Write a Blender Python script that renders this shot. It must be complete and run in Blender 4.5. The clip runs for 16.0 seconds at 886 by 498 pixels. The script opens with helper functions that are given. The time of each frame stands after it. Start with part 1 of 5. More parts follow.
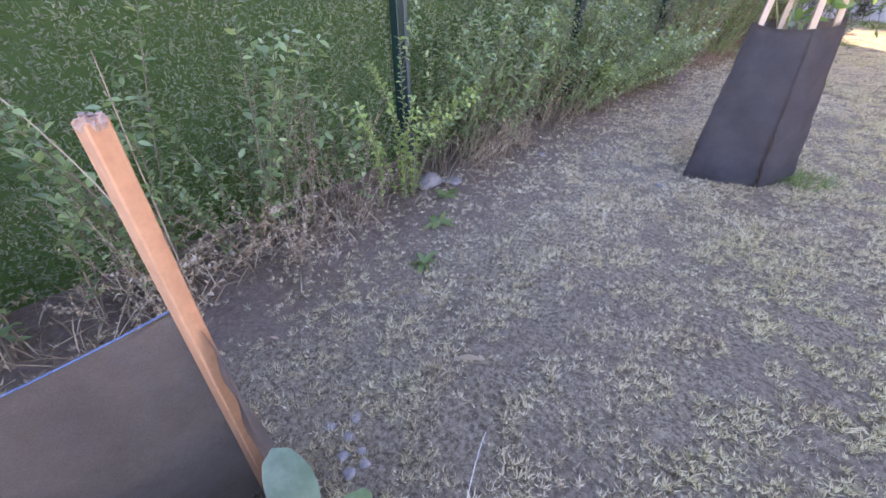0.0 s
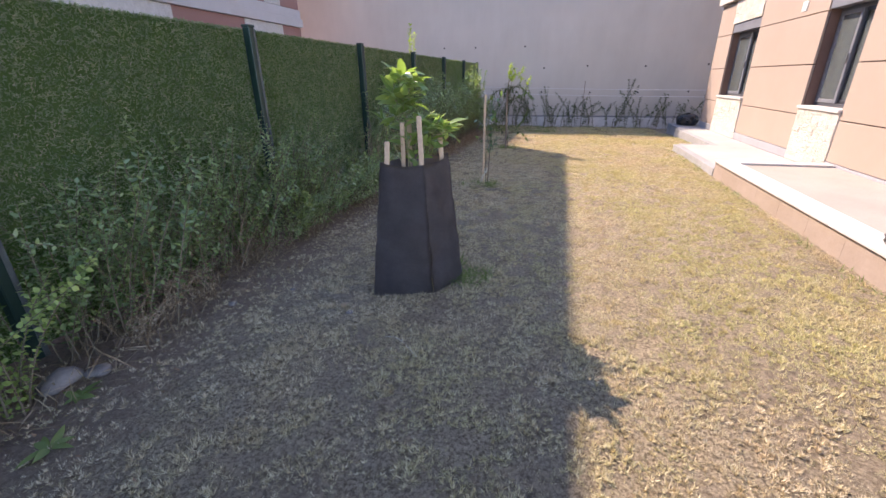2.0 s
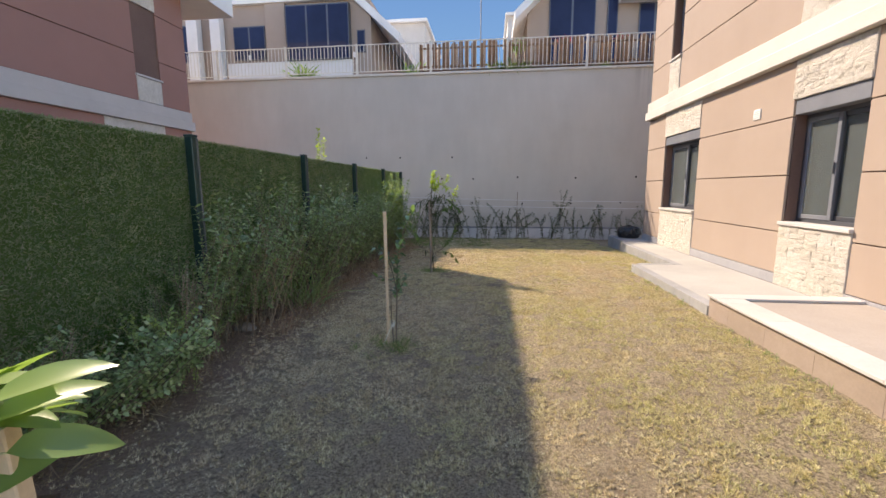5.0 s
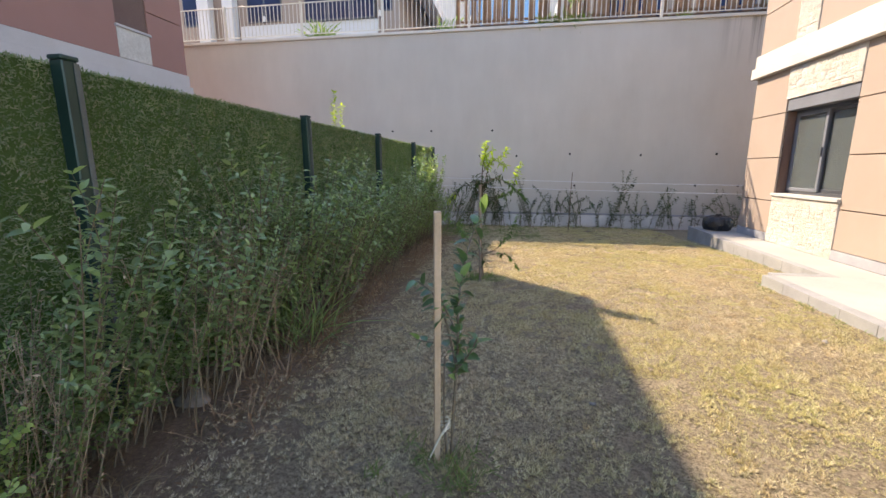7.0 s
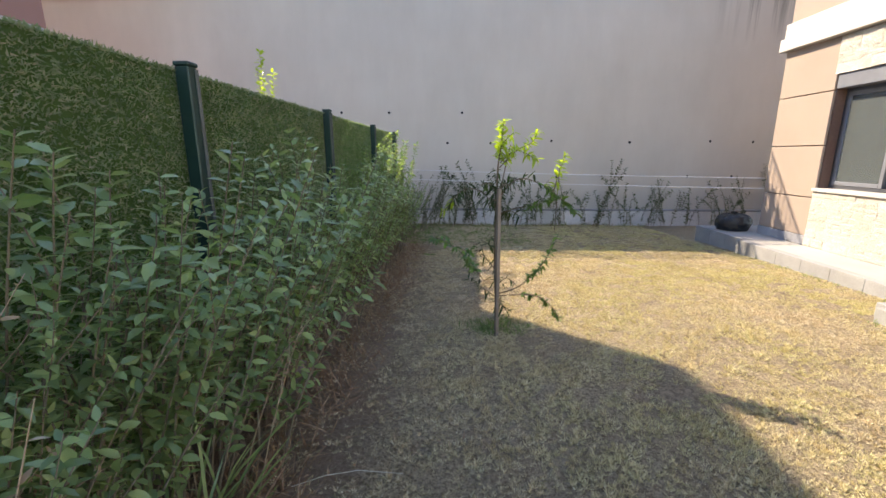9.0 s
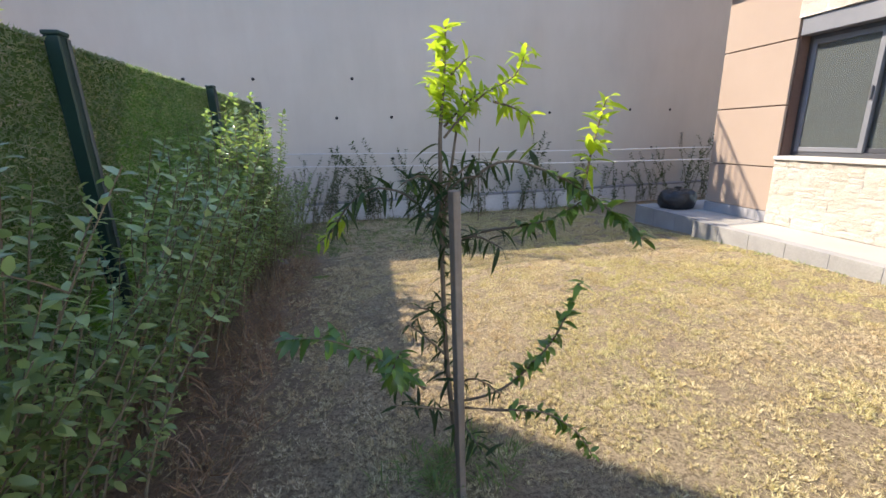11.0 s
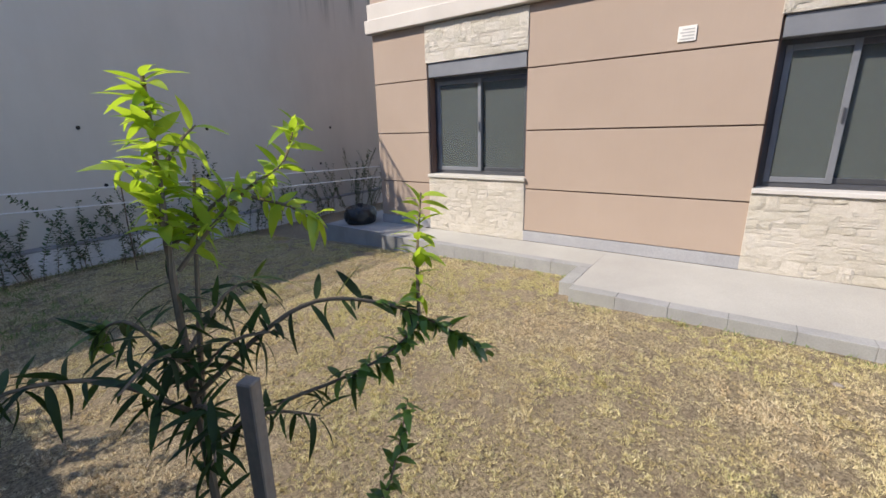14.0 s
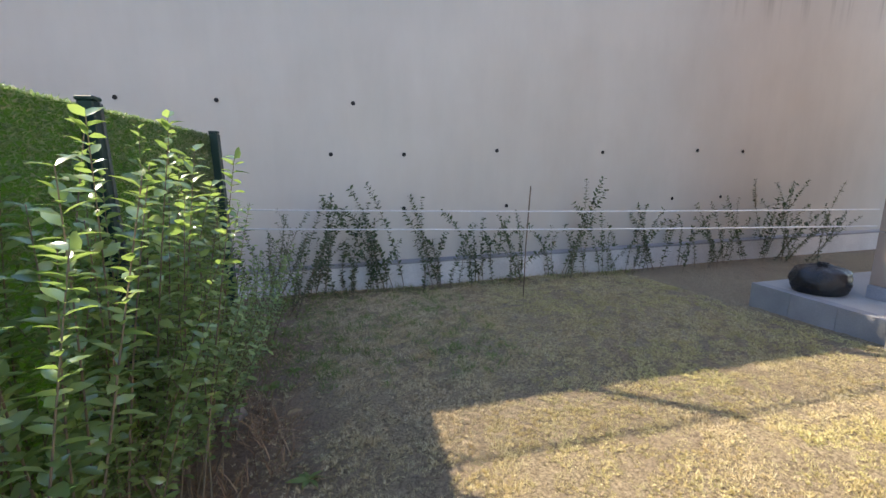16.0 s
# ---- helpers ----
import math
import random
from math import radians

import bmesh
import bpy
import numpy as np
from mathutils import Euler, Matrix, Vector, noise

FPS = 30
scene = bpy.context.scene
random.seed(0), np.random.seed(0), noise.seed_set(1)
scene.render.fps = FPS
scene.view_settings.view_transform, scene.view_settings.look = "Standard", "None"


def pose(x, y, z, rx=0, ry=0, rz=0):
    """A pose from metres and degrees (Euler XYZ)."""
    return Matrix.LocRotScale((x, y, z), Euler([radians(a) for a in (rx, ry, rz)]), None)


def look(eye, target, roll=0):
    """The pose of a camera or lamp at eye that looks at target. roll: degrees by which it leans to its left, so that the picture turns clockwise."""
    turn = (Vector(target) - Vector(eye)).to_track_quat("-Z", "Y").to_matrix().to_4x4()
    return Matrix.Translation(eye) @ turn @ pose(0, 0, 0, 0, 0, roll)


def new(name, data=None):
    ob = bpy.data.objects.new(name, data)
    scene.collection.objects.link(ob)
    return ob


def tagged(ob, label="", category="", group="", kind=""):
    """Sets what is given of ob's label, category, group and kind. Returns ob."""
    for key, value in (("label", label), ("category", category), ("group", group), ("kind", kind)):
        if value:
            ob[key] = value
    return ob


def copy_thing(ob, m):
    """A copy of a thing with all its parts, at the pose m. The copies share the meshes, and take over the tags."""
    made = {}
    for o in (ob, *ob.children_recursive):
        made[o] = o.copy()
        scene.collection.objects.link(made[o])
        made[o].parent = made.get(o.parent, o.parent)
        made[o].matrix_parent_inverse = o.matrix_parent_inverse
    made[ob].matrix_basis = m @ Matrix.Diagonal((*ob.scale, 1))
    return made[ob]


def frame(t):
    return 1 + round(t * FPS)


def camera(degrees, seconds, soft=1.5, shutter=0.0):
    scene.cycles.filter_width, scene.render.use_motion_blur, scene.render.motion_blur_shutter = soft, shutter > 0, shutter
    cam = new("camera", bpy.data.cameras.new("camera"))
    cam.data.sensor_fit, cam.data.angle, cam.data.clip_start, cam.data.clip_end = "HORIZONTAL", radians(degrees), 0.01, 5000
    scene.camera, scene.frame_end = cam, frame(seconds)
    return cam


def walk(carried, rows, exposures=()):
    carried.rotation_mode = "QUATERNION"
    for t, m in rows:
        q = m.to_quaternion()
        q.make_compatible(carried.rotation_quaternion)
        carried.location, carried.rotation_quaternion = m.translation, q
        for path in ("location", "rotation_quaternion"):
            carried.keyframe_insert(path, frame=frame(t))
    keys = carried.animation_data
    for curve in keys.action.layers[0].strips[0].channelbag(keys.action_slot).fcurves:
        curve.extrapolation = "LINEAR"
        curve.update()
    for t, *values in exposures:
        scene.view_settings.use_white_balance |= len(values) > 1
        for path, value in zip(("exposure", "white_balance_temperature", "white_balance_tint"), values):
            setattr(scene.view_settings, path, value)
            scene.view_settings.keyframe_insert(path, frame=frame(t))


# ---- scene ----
cam = camera(93.4, 16.0)
EXPOSURES = [(0.0, 3.2, 7250, 38), (0.5, 2.7, 7200, 38), (1.0, 2.35, 7100, 36), (2.0, 1.9, 7300, 28), (3.0, 1.58, 7400, 23), (5.5, 1.55, 7800, 17), (6.0, 1.75, 7800, 16), (7.0, 1.9, 7850, 17), (8.0, 2.0, 8000, 20), (9.0, 2.02, 7800, 15), (11.5, 1.82, 6950, 15), (12.5, 1.5, 6650, 15), (14.0, 1.2, 6700, 13), (14.5, 1.15, 6800, 13), (15.0, 1.6, 7100, 12), (16.0, 2.05, 7400, 14)]
PATH = [
    (0, (-0.017, 0.096, 1.302), (-1.143, 1.283, 0.152), -0.4),
    (0.5, (0.207, 0.098, 1.333), (-0.785, 1.408, 0.193), -0.9),
    (1, (0.522, 0.142, 1.336), (-0.341, 1.566, 0.228), -1.3),
    (1.5, (0.61, 0.398, 1.374), (-0.07, 1.972, 0.345), -1.3),
    (2, (0.568, 0.735, 1.501), (0.086, 2.521, 0.743), -0.8),
    (2.5, (0.65, 1.114, 1.552), (0.377, 3.033, 1.059), -0.1),
    (3, (0.623, 1.411, 1.508), (0.417, 3.372, 1.173), -0.3),
    (5.5, (0.364, 3.679, 1.479), (0.127, 5.644, 1.19), -0.3),
    (6, (0.176, 4.137, 1.465), (-0.113, 6.087, 1.128), 0.2),
    (6.5, (0.023, 4.631, 1.42), (-0.294, 6.572, 1.055), 0.1),
    (7, (-0.118, 5.094, 1.452), (-0.451, 7.029, 1.069), -0.0),
    (7.5, (-0.227, 5.591, 1.464), (-0.574, 7.52, 1.062), 0.0),
    (8, (-0.336, 6.101, 1.492), (-0.694, 8.023, 1.073), -0.3),
    (8.5, (-0.605, 6.514, 1.518), (-0.939, 8.436, 1.078), -0.1),
    (9, (-0.83, 7.013, 1.505), (-0.921, 8.962, 1.064), -0.1),
    (11.5, (-0.819, 9.364, 1.407), (-0.355, 11.224, 0.84), -2.0),
    (12, (-0.803, 9.628, 1.542), (-0.11, 11.402, 0.933), -1.7),
    (12.5, (-0.94, 9.759, 1.608), (0.141, 11.32, 0.981), -1.6),
    (13, (-0.928, 9.771, 1.58), (0.476, 11.049, 0.95), -1.7),
    (13.5, (-0.866, 9.655, 1.575), (0.664, 10.783, 0.953), -1.5),
    (14, (-0.871, 9.613, 1.656), (0.699, 10.725, 1.11), -1.5),
    (14.5, (-1.052, 9.905, 1.671), (0.358, 11.261, 1.256), -1.4),
    (15, (-1.171, 10.338, 1.616), (-0.456, 12.163, 1.219), -1.4),
    (15.5, (-1.087, 10.877, 1.605), (-0.704, 12.8, 1.208), -1.3),
    (16, (-1.065, 11.453, 1.616), (-0.62, 13.363, 1.223), -0.8),
]
walk(cam, [(t, look(eye, target, roll)) for t, eye, target, roll in PATH], EXPOSURES)

# ---- world, sun ----
SUN = Vector((-0.87, 0.715, 1.0)).normalized()
world = bpy.data.worlds.new("world")
scene.world = world
world.use_nodes = True
wn = world.node_tree
sky = wn.nodes.new("ShaderNodeTexSky")
sky.sky_type = "NISHITA"
sky.sun_disc = False
sky.sun_elevation = math.asin(SUN.z)
sky.sun_rotation = math.atan2(SUN.x, SUN.y)
sky.altitude = 2000
sky.air_density, sky.dust_density, sky.ozone_density = 1.0, 0.05, 3.0
wn.links.new(sky.outputs[0], wn.nodes["Background"].inputs[0])
wn.nodes["Background"].inputs[1].default_value = 0.15
sun = new("sun", bpy.data.lights.new("sun", "SUN"))
sun.data.energy, sun.data.angle, sun.data.color = 2.9, radians(0.45), (1.0, 0.93, 0.80)
sun.matrix_world = look(SUN * 50, (0, 0, 0))

rng = np.random.default_rng(7)
random.seed(7)


# ---- materials ----
def ramp(nt, fac, stops):
    r = nt.nodes.new("ShaderNodeValToRGB")
    el = r.color_ramp.elements
    while len(el) < len(stops):
        el.new(0.5)
    for e, (p, c) in zip(el, stops):
        e.position, e.color = p, (*c, 1)
    nt.links.new(fac, r.inputs[0])
    return r.outputs[0]


def noise_tex(nt, scale, detail=6, rough=0.6, src="Object", stretch=None):
    tc = nt.nodes.new("ShaderNodeTexCoord")
    n = nt.nodes.new("ShaderNodeTexNoise")
    n.inputs["Scale"].default_value, n.inputs["Detail"].default_value, n.inputs["Roughness"].default_value = scale, detail, rough
    if stretch:
        mp = nt.nodes.new("ShaderNodeMapping")
        mp.inputs["Scale"].default_value = stretch
        nt.links.new(tc.outputs[src], mp.inputs[0])
        nt.links.new(mp.outputs[0], n.inputs["Vector"])
    else:
        nt.links.new(tc.outputs[src], n.inputs["Vector"])
    return n.outputs["Fac"]


def mix(nt, fac, a, b, mode="MIX"):
    m = nt.nodes.new("ShaderNodeMix")
    m.data_type, m.blend_type = "RGBA", mode
    for sock, v in ((m.inputs[0], fac), (m.inputs[6], a), (m.inputs[7], b)):
        if isinstance(v, (int, float)):
            sock.default_value = v
        elif isinstance(v, tuple):
            sock.default_value = (*v, 1)
        else:
            nt.links.new(v, sock)
    return m.outputs[2]


def base_mat(name, rough=0.7, metal=0.0, spec=0.5):
    m = bpy.data.materials.new(name)
    m.use_nodes = True
    b = m.node_tree.nodes["Principled BSDF"]
    b.inputs["Roughness"].default_value, b.inputs["Metallic"].default_value = rough, metal
    b.inputs["Specular IOR Level"].default_value = spec
    return m, m.node_tree, b


def bump(nt, b, height, strength=0.3, dist=0.01):
    bp = nt.nodes.new("ShaderNodeBump")
    bp.inputs["Strength"].default_value, bp.inputs["Distance"].default_value = strength, dist
    nt.links.new(height, bp.inputs["Height"])
    nt.links.new(bp.outputs[0], b.inputs["Normal"])


def two_scale(name, c1, c2, big=0.8, fine=40, rough=0.75, metal=0.0, bumpiness=0.25, dist=0.004, fine_amount=0.35, stretch=None, spec=0.5, piece=0.0):
    """Two colours blended by broad blotches, with a fine grain over them."""
    m, nt, b = base_mat(name, rough, metal, spec)
    col = ramp(nt, noise_tex(nt, big, 5, stretch=stretch), [(0.32, c1), (0.68, c2)])
    g = noise_tex(nt, fine, 4, 0.7)
    col = mix(nt, fine_amount, col, ramp(nt, g, [(0.3, (0.35, 0.35, 0.35)), (0.7, (1, 1, 1))]), "MULTIPLY")
    if piece:
        oi = nt.nodes.new("ShaderNodeObjectInfo")
        v = 1 - piece
        col = mix(nt, 1.0, col, ramp(nt, oi.outputs["Random"], [(0.0, (v, v, v * 0.96)), (1.0, (1, 1, 1))]), "MULTIPLY")
    nt.links.new(col, b.inputs["Base Color"])
    bump(nt, b, g, bumpiness, dist)
    return m


def leaf_mat(name, stops, rough=0.4, trans=0.35, tint=(0.35, 0.55, 0.05), spec=0.5, mottle=0):
    m, nt, b = base_mat(name, rough, 0, spec)
    ge = nt.nodes.new("ShaderNodeNewGeometry")
    col = ramp(nt, ge.outputs["Random Per Island"], stops)
    if mottle:
        col = mix(nt, 0.85, col, ramp(nt, noise_tex(nt, mottle, 5, 0.7), [(0.35, (0.55, 0.62, 0.55)), (0.5, (0.95, 0.95, 0.95)), (0.62, (1.25, 1.15, 1.1))]), "MULTIPLY")
    nt.links.new(col, b.inputs["Base Color"])
    tr = nt.nodes.new("ShaderNodeBsdfTranslucent")
    nt.links.new(mix(nt, 0.55, col, tint), tr.inputs[0])
    ms = nt.nodes.new("ShaderNodeMixShader")
    ms.inputs[0].default_value = trans
    nt.links.new(b.outputs[0], ms.inputs[1])
    nt.links.new(tr.outputs[0], ms.inputs[2])
    nt.links.new(ms.outputs[0], nt.nodes["Material Output"].inputs[0])
    return m


def ground_mat():
    m, nt, b = base_mat("lawn_soil", 0.95, 0, 0.2)
    soil = ramp(nt, noise_tex(nt, 30, 8, 0.75), [(0.38, (0.125, 0.095, 0.067)), (0.62, (0.42, 0.335, 0.24))])
    straw = ramp(nt, noise_tex(nt, 55, 7, 0.8), [(0.40, (0.135, 0.104, 0.066)), (0.60, (0.53, 0.435, 0.295))])
    patch = ramp(nt, noise_tex(nt, 1.3, 5, 0.65), [(0.36, (0.25, 0.25, 0.25)), (0.54, (0.95, 0.95, 0.95))])
    col = mix(nt, patch, soil, straw)
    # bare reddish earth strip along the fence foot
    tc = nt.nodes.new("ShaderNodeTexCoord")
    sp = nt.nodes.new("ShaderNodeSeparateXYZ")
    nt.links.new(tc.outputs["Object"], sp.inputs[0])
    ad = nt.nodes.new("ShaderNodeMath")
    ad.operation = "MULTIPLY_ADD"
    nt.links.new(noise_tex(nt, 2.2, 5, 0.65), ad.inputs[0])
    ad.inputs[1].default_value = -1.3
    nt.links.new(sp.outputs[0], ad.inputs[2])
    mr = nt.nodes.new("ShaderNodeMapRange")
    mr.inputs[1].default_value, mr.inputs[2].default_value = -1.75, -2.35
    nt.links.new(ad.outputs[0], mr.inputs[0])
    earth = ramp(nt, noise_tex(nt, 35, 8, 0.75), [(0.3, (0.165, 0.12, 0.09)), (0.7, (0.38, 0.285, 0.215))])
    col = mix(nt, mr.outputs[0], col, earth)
    nt.links.new(col, b.inputs["Base Color"])
    bump(nt, b, noise_tex(nt, 60, 7, 0.8), 1.0, 0.03)
    return m


def grass_mat():
    m, nt, b = base_mat("dry_turf", 0.8, 0, 0.2)
    ge = nt.nodes.new("ShaderNodeNewGeometry")
    dry = ramp(nt, ge.outputs["Random Per Island"], [(0.0, (0.47, 0.375, 0.25)), (0.5, (0.75, 0.635, 0.445)), (1.0, (0.89, 0.80, 0.605))])
    green = ramp(nt, ge.outputs["Random Per Island"], [(0.0, (0.38, 0.375, 0.15)), (0.5, (0.66, 0.605, 0.31)), (1.0, (0.86, 0.79, 0.465))])
    patch = ramp(nt, noise_tex(nt, 0.7, 5, 0.65), [(0.36, (0.1, 0.1, 0.1)), (0.56, (0.95, 0.95, 0.95))])
    tc = nt.nodes.new("ShaderNodeTexCoord")
    sp = nt.nodes.new("ShaderNodeSeparateXYZ")
    nt.links.new(tc.outputs["Object"], sp.inputs[0])
    mr = nt.nodes.new("ShaderNodeMapRange")
    mr.inputs[1].default_value, mr.inputs[2].default_value, mr.inputs[3].default_value = -1.2, 1.6, 0.35
    nt.links.new(sp.outputs[0], mr.inputs[0])
    col = mix(nt, mix(nt, 1.0, patch, mr.outputs[0], "MULTIPLY"), dry, green)
    col = mix(nt, 0.7, col, ramp(nt, noise_tex(nt, 5, 4, 0.7), [(0.35, (0.80, 0.72, 0.66)), (0.55, (1, 1, 1))]), "MULTIPLY")
    nt.links.new(col, b.inputs["Base Color"])
    tr = nt.nodes.new("ShaderNodeBsdfTranslucent")
    nt.links.new(col, tr.inputs[0])
    ms = nt.nodes.new("ShaderNodeMixShader")
    ms.inputs[0].default_value = 0.3
    nt.links.new(b.outputs[0], ms.inputs[1])
    nt.links.new(tr.outputs[0], ms.inputs[2])
    nt.links.new(ms.outputs[0], nt.nodes["Material Output"].inputs[0])
    return m


def cloth_mat(name, c1, c2):
    """Woven shade net, dusty and a little see-through."""
    m, nt, b = base_mat(name, 0.85, 0, 0.15)
    col = ramp(nt, noise_tex(nt, 7, 6, 0.65), [(0.3, c1), (0.7, c2)])
    weave = noise_tex(nt, 260, 2, 0.5)
    col = mix(nt, 0.5, col, ramp(nt, weave, [(0.35, (0.5, 0.5, 0.5)), (0.65, (1, 1, 1))]), "MULTIPLY")
    nt.links.new(col, b.inputs["Base Color"])
    bump(nt, b, noise_tex(nt, 9, 4, 0.6, stretch=(1, 1, 2.2)), 0.6, 0.03)
    tr = nt.nodes.new("ShaderNodeBsdfTranslucent")
    tr.inputs[0].default_value = (0.50, 0.40, 0.31, 1)
    ms = nt.nodes.new("ShaderNodeMixShader")
    ms.inputs[0].default_value = 0.34
    nt.links.new(b.outputs[0], ms.inputs[1])
    nt.links.new(tr.outputs[0], ms.inputs[2])
    nt.links.new(ms.outputs[0], nt.nodes["Material Output"].inputs[0])
    return m


def facade_mat(name, c1, c2):
    m, nt, b = base_mat(name, 0.9, 0, 0.25)
    col = ramp(nt, noise_tex(nt, 0.7, 4), [(0.3, c1), (0.7, c2)])
    comb = noise_tex(nt, 9, 4, 0.7, stretch=(1, 14, 0.5))
    col = mix(nt, 0.05, col, ramp(nt, comb, [(0.3, (0.5, 0.5, 0.5)), (0.7, (1, 1, 1))]), "MULTIPLY")
    nt.links.new(col, b.inputs["Base Color"])
    bump(nt, b, noise_tex(nt, 150, 3, 0.7), 0.35, 0.003)
    return m


def wall_mat():
    """Off-white render with faint formwork bands and dirty runs below the top edge."""
    m, nt, b = base_mat("retaining_render", 0.9, 0, 0.3)
    col = ramp(nt, noise_tex(nt, 0.35, 5, 0.6), [(0.3, (0.54, 0.51, 0.455)), (0.7, (0.62, 0.585, 0.525))])
    col = mix(nt, 0.25, col, ramp(nt, noise_tex(nt, 1.6, 6, 0.65, stretch=(1, 1, 0.25)), [(0.3, (0.72, 0.70, 0.68)), (0.65, (1, 1, 1))]), "MULTIPLY")
    runs = ramp(nt, noise_tex(nt, 1.0, 5, 0.7, stretch=(2.6, 1, 0.10)), [(0.50, (0, 0, 0)), (0.62, (0.9, 0.9, 0.9))])
    tc = nt.nodes.new("ShaderNodeTexCoord")
    sp = nt.nodes.new("ShaderNodeSeparateXYZ")
    nt.links.new(tc.outputs["Object"], sp.inputs[0])
    mr = nt.nodes.new("ShaderNodeMapRange")
    mr.inputs[1].default_value, mr.inputs[2].default_value = 4.0, 5.3
    nt.links.new(sp.outputs[2], mr.inputs[0])
    mx = nt.nodes.new("ShaderNodeMapRange")
    mx.inputs[1].default_value, mx.inputs[2].default_value = 5.0, 5.9
    nt.links.new(sp.outputs[0], mx.inputs[0])
    f = mix(nt, 1.0, mix(nt, 1.0, runs, mr.outputs[0], "MULTIPLY"), mx.outputs[0], "MULTIPLY")
    col = mix(nt, f, col, (0.11, 0.10, 0.075))
    nt.links.new(col, b.inputs["Base Color"])
    bump(nt, b, noise_tex(nt, 70, 5, 0.7), 0.25, 0.004)
    return m


def glass_mat(name, tint, rough):
    m, nt, b = base_mat(name, rough, 0, 0.6)
    b.inputs["Base Color"].default_value = (*tint, 1)
    b.inputs["Transmission Weight"].default_value = 0.75
    b.inputs["IOR"].default_value = 1.45
    return m


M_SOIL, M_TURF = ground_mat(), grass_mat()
M_STRAW = leaf_mat("lawn_thatch", [(0, (0.16, 0.13, 0.08)), (0.5, (0.36, 0.31, 0.16)), (1, (0.64, 0.56, 0.32))], 0.9, 0.15, (0.5, 0.4, 0.2), 0.2)
M_FACADE = facade_mat("salmon_render", (0.36, 0.281, 0.229), (0.394, 0.31, 0.254))
M_FACADE_N = facade_mat("red_brown_render", (0.34, 0.185, 0.15), (0.38, 0.205, 0.165))
M_GROOVE = two_scale("groove_shadow_gap", (0.16, 0.09, 0.07), (0.20, 0.12, 0.09))
M_BAND = two_scale("cream_band", (0.54, 0.495, 0.45), (0.61, 0.565, 0.52), 1.2, 60, 0.8, fine_amount=0.12)
M_WALL = wall_mat()
M_KERBWALL = two_scale("white_footing", (0.68, 0.67, 0.66), (0.82, 0.81, 0.80), 2.0, 30, 0.9, fine_amount=0.3)
M_KERB = two_scale("blue_grey_kerb_concrete", (0.28, 0.28, 0.285), (0.37, 0.37, 0.37), 2.5, 80, 0.9, fine_amount=0.3, piece=0.05)
M_CONC = two_scale("concrete_grey", (0.38, 0.365, 0.35), (0.46, 0.445, 0.425), 1.1, 70, 0.9, fine_amount=0.25, piece=0.03)
M_PATIO = two_scale("patio_screed", (0.335, 0.29, 0.25), (0.405, 0.355, 0.31), 0.9, 60, 0.85, fine_amount=0.2)
M_COPE = two_scale("pale_marble_coping", (0.51, 0.485, 0.465), (0.60, 0.575, 0.555), 1.5, 45, 0.6, fine_amount=0.15, piece=0.08)
M_RISER = two_scale("brown_riser_tile", (0.31, 0.245, 0.205), (0.37, 0.295, 0.25), 2.5, 50, 0.7, fine_amount=0.2, piece=0.04)
M_STONE = two_scale("split_limestone", (0.63, 0.575, 0.50), (0.74, 0.69, 0.62), 6.0, 24, 0.9, bumpiness=0.9, dist=0.014, fine_amount=0.25, piece=0.12)
M_MORTAR = two_scale("pale_mortar", (0.62, 0.565, 0.50), (0.72, 0.66, 0.60))
M_ANTHRA = two_scale("anthracite_aluminium", (0.10, 0.105, 0.12), (0.13, 0.135, 0.15), 2, 90, 0.4, 0.6, 0.05, fine_amount=0.1)
M_SHUTTER = two_scale("grey_shutter_box", (0.16, 0.17, 0.195), (0.20, 0.21, 0.235), 2, 80, 0.55, 0.2, 0.05, fine_amount=0.1)
M_PLINTH = two_scale("grey_plinth", (0.33, 0.33, 0.35), (0.40, 0.40, 0.42), 2, 60, 0.8)
M_GLASS = glass_mat("frosted_grey_glass", (0.29, 0.335, 0.335), 0.25)
M_BLUEGLASS = two_scale("blue_glazing", (0.012, 0.018, 0.05), (0.02, 0.03, 0.08), 0.5, 3, 0.08, 0.0, 0.0, fine_amount=0.1, spec=0.25)
M_ROOM = two_scale("dim_room_paint", (0.30, 0.29, 0.27), (0.34, 0.33, 0.31))
M_POST = two_scale("dark_green_steel", (0.010, 0.034, 0.028), (0.015, 0.046, 0.037), 3, 80, 0.4, 0.2, 0.1, fine_amount=0.2)
M_FLANGE = two_scale("dull_clip_rail", (0.075, 0.09, 0.085), (0.11, 0.125, 0.12), 3, 80, 0.6, 0.1, 0.1, fine_amount=0.3)
M_PANEL = leaf_mat("green_backing_net", [(0, (0.06, 0.105, 0.04)), (1, (0.08, 0.13, 0.05))], 0.9, 0.45, (0.25, 0.5, 0.08), 0.2)
M_NEEDLE = leaf_mat("plastic_hedge_needles", [(0, (0.16, 0.205, 0.115)), (0.45, (0.235, 0.285, 0.16)), (0.8, (0.31, 0.335, 0.21)), (1, (0.42, 0.37, 0.27))], 0.5, 0.42, (0.22, 0.43, 0.08), mottle=6)
M_RAIL = two_scale("cream_painted_steel", (0.66, 0.61, 0.52), (0.74, 0.69, 0.60), 2, 60, 0.5, 0, 0.05, fine_amount=0.12)
M_EDGING = two_scale("dark_timber_edging", (0.12, 0.075, 0.045), (0.19, 0.12, 0.075), 4, 50, 0.85)
M_BAMBOO = two_scale("weathered_brown_slat", (0.36, 0.20, 0.115), (0.54, 0.325, 0.19), 2, 30, 0.8, piece=0.5)
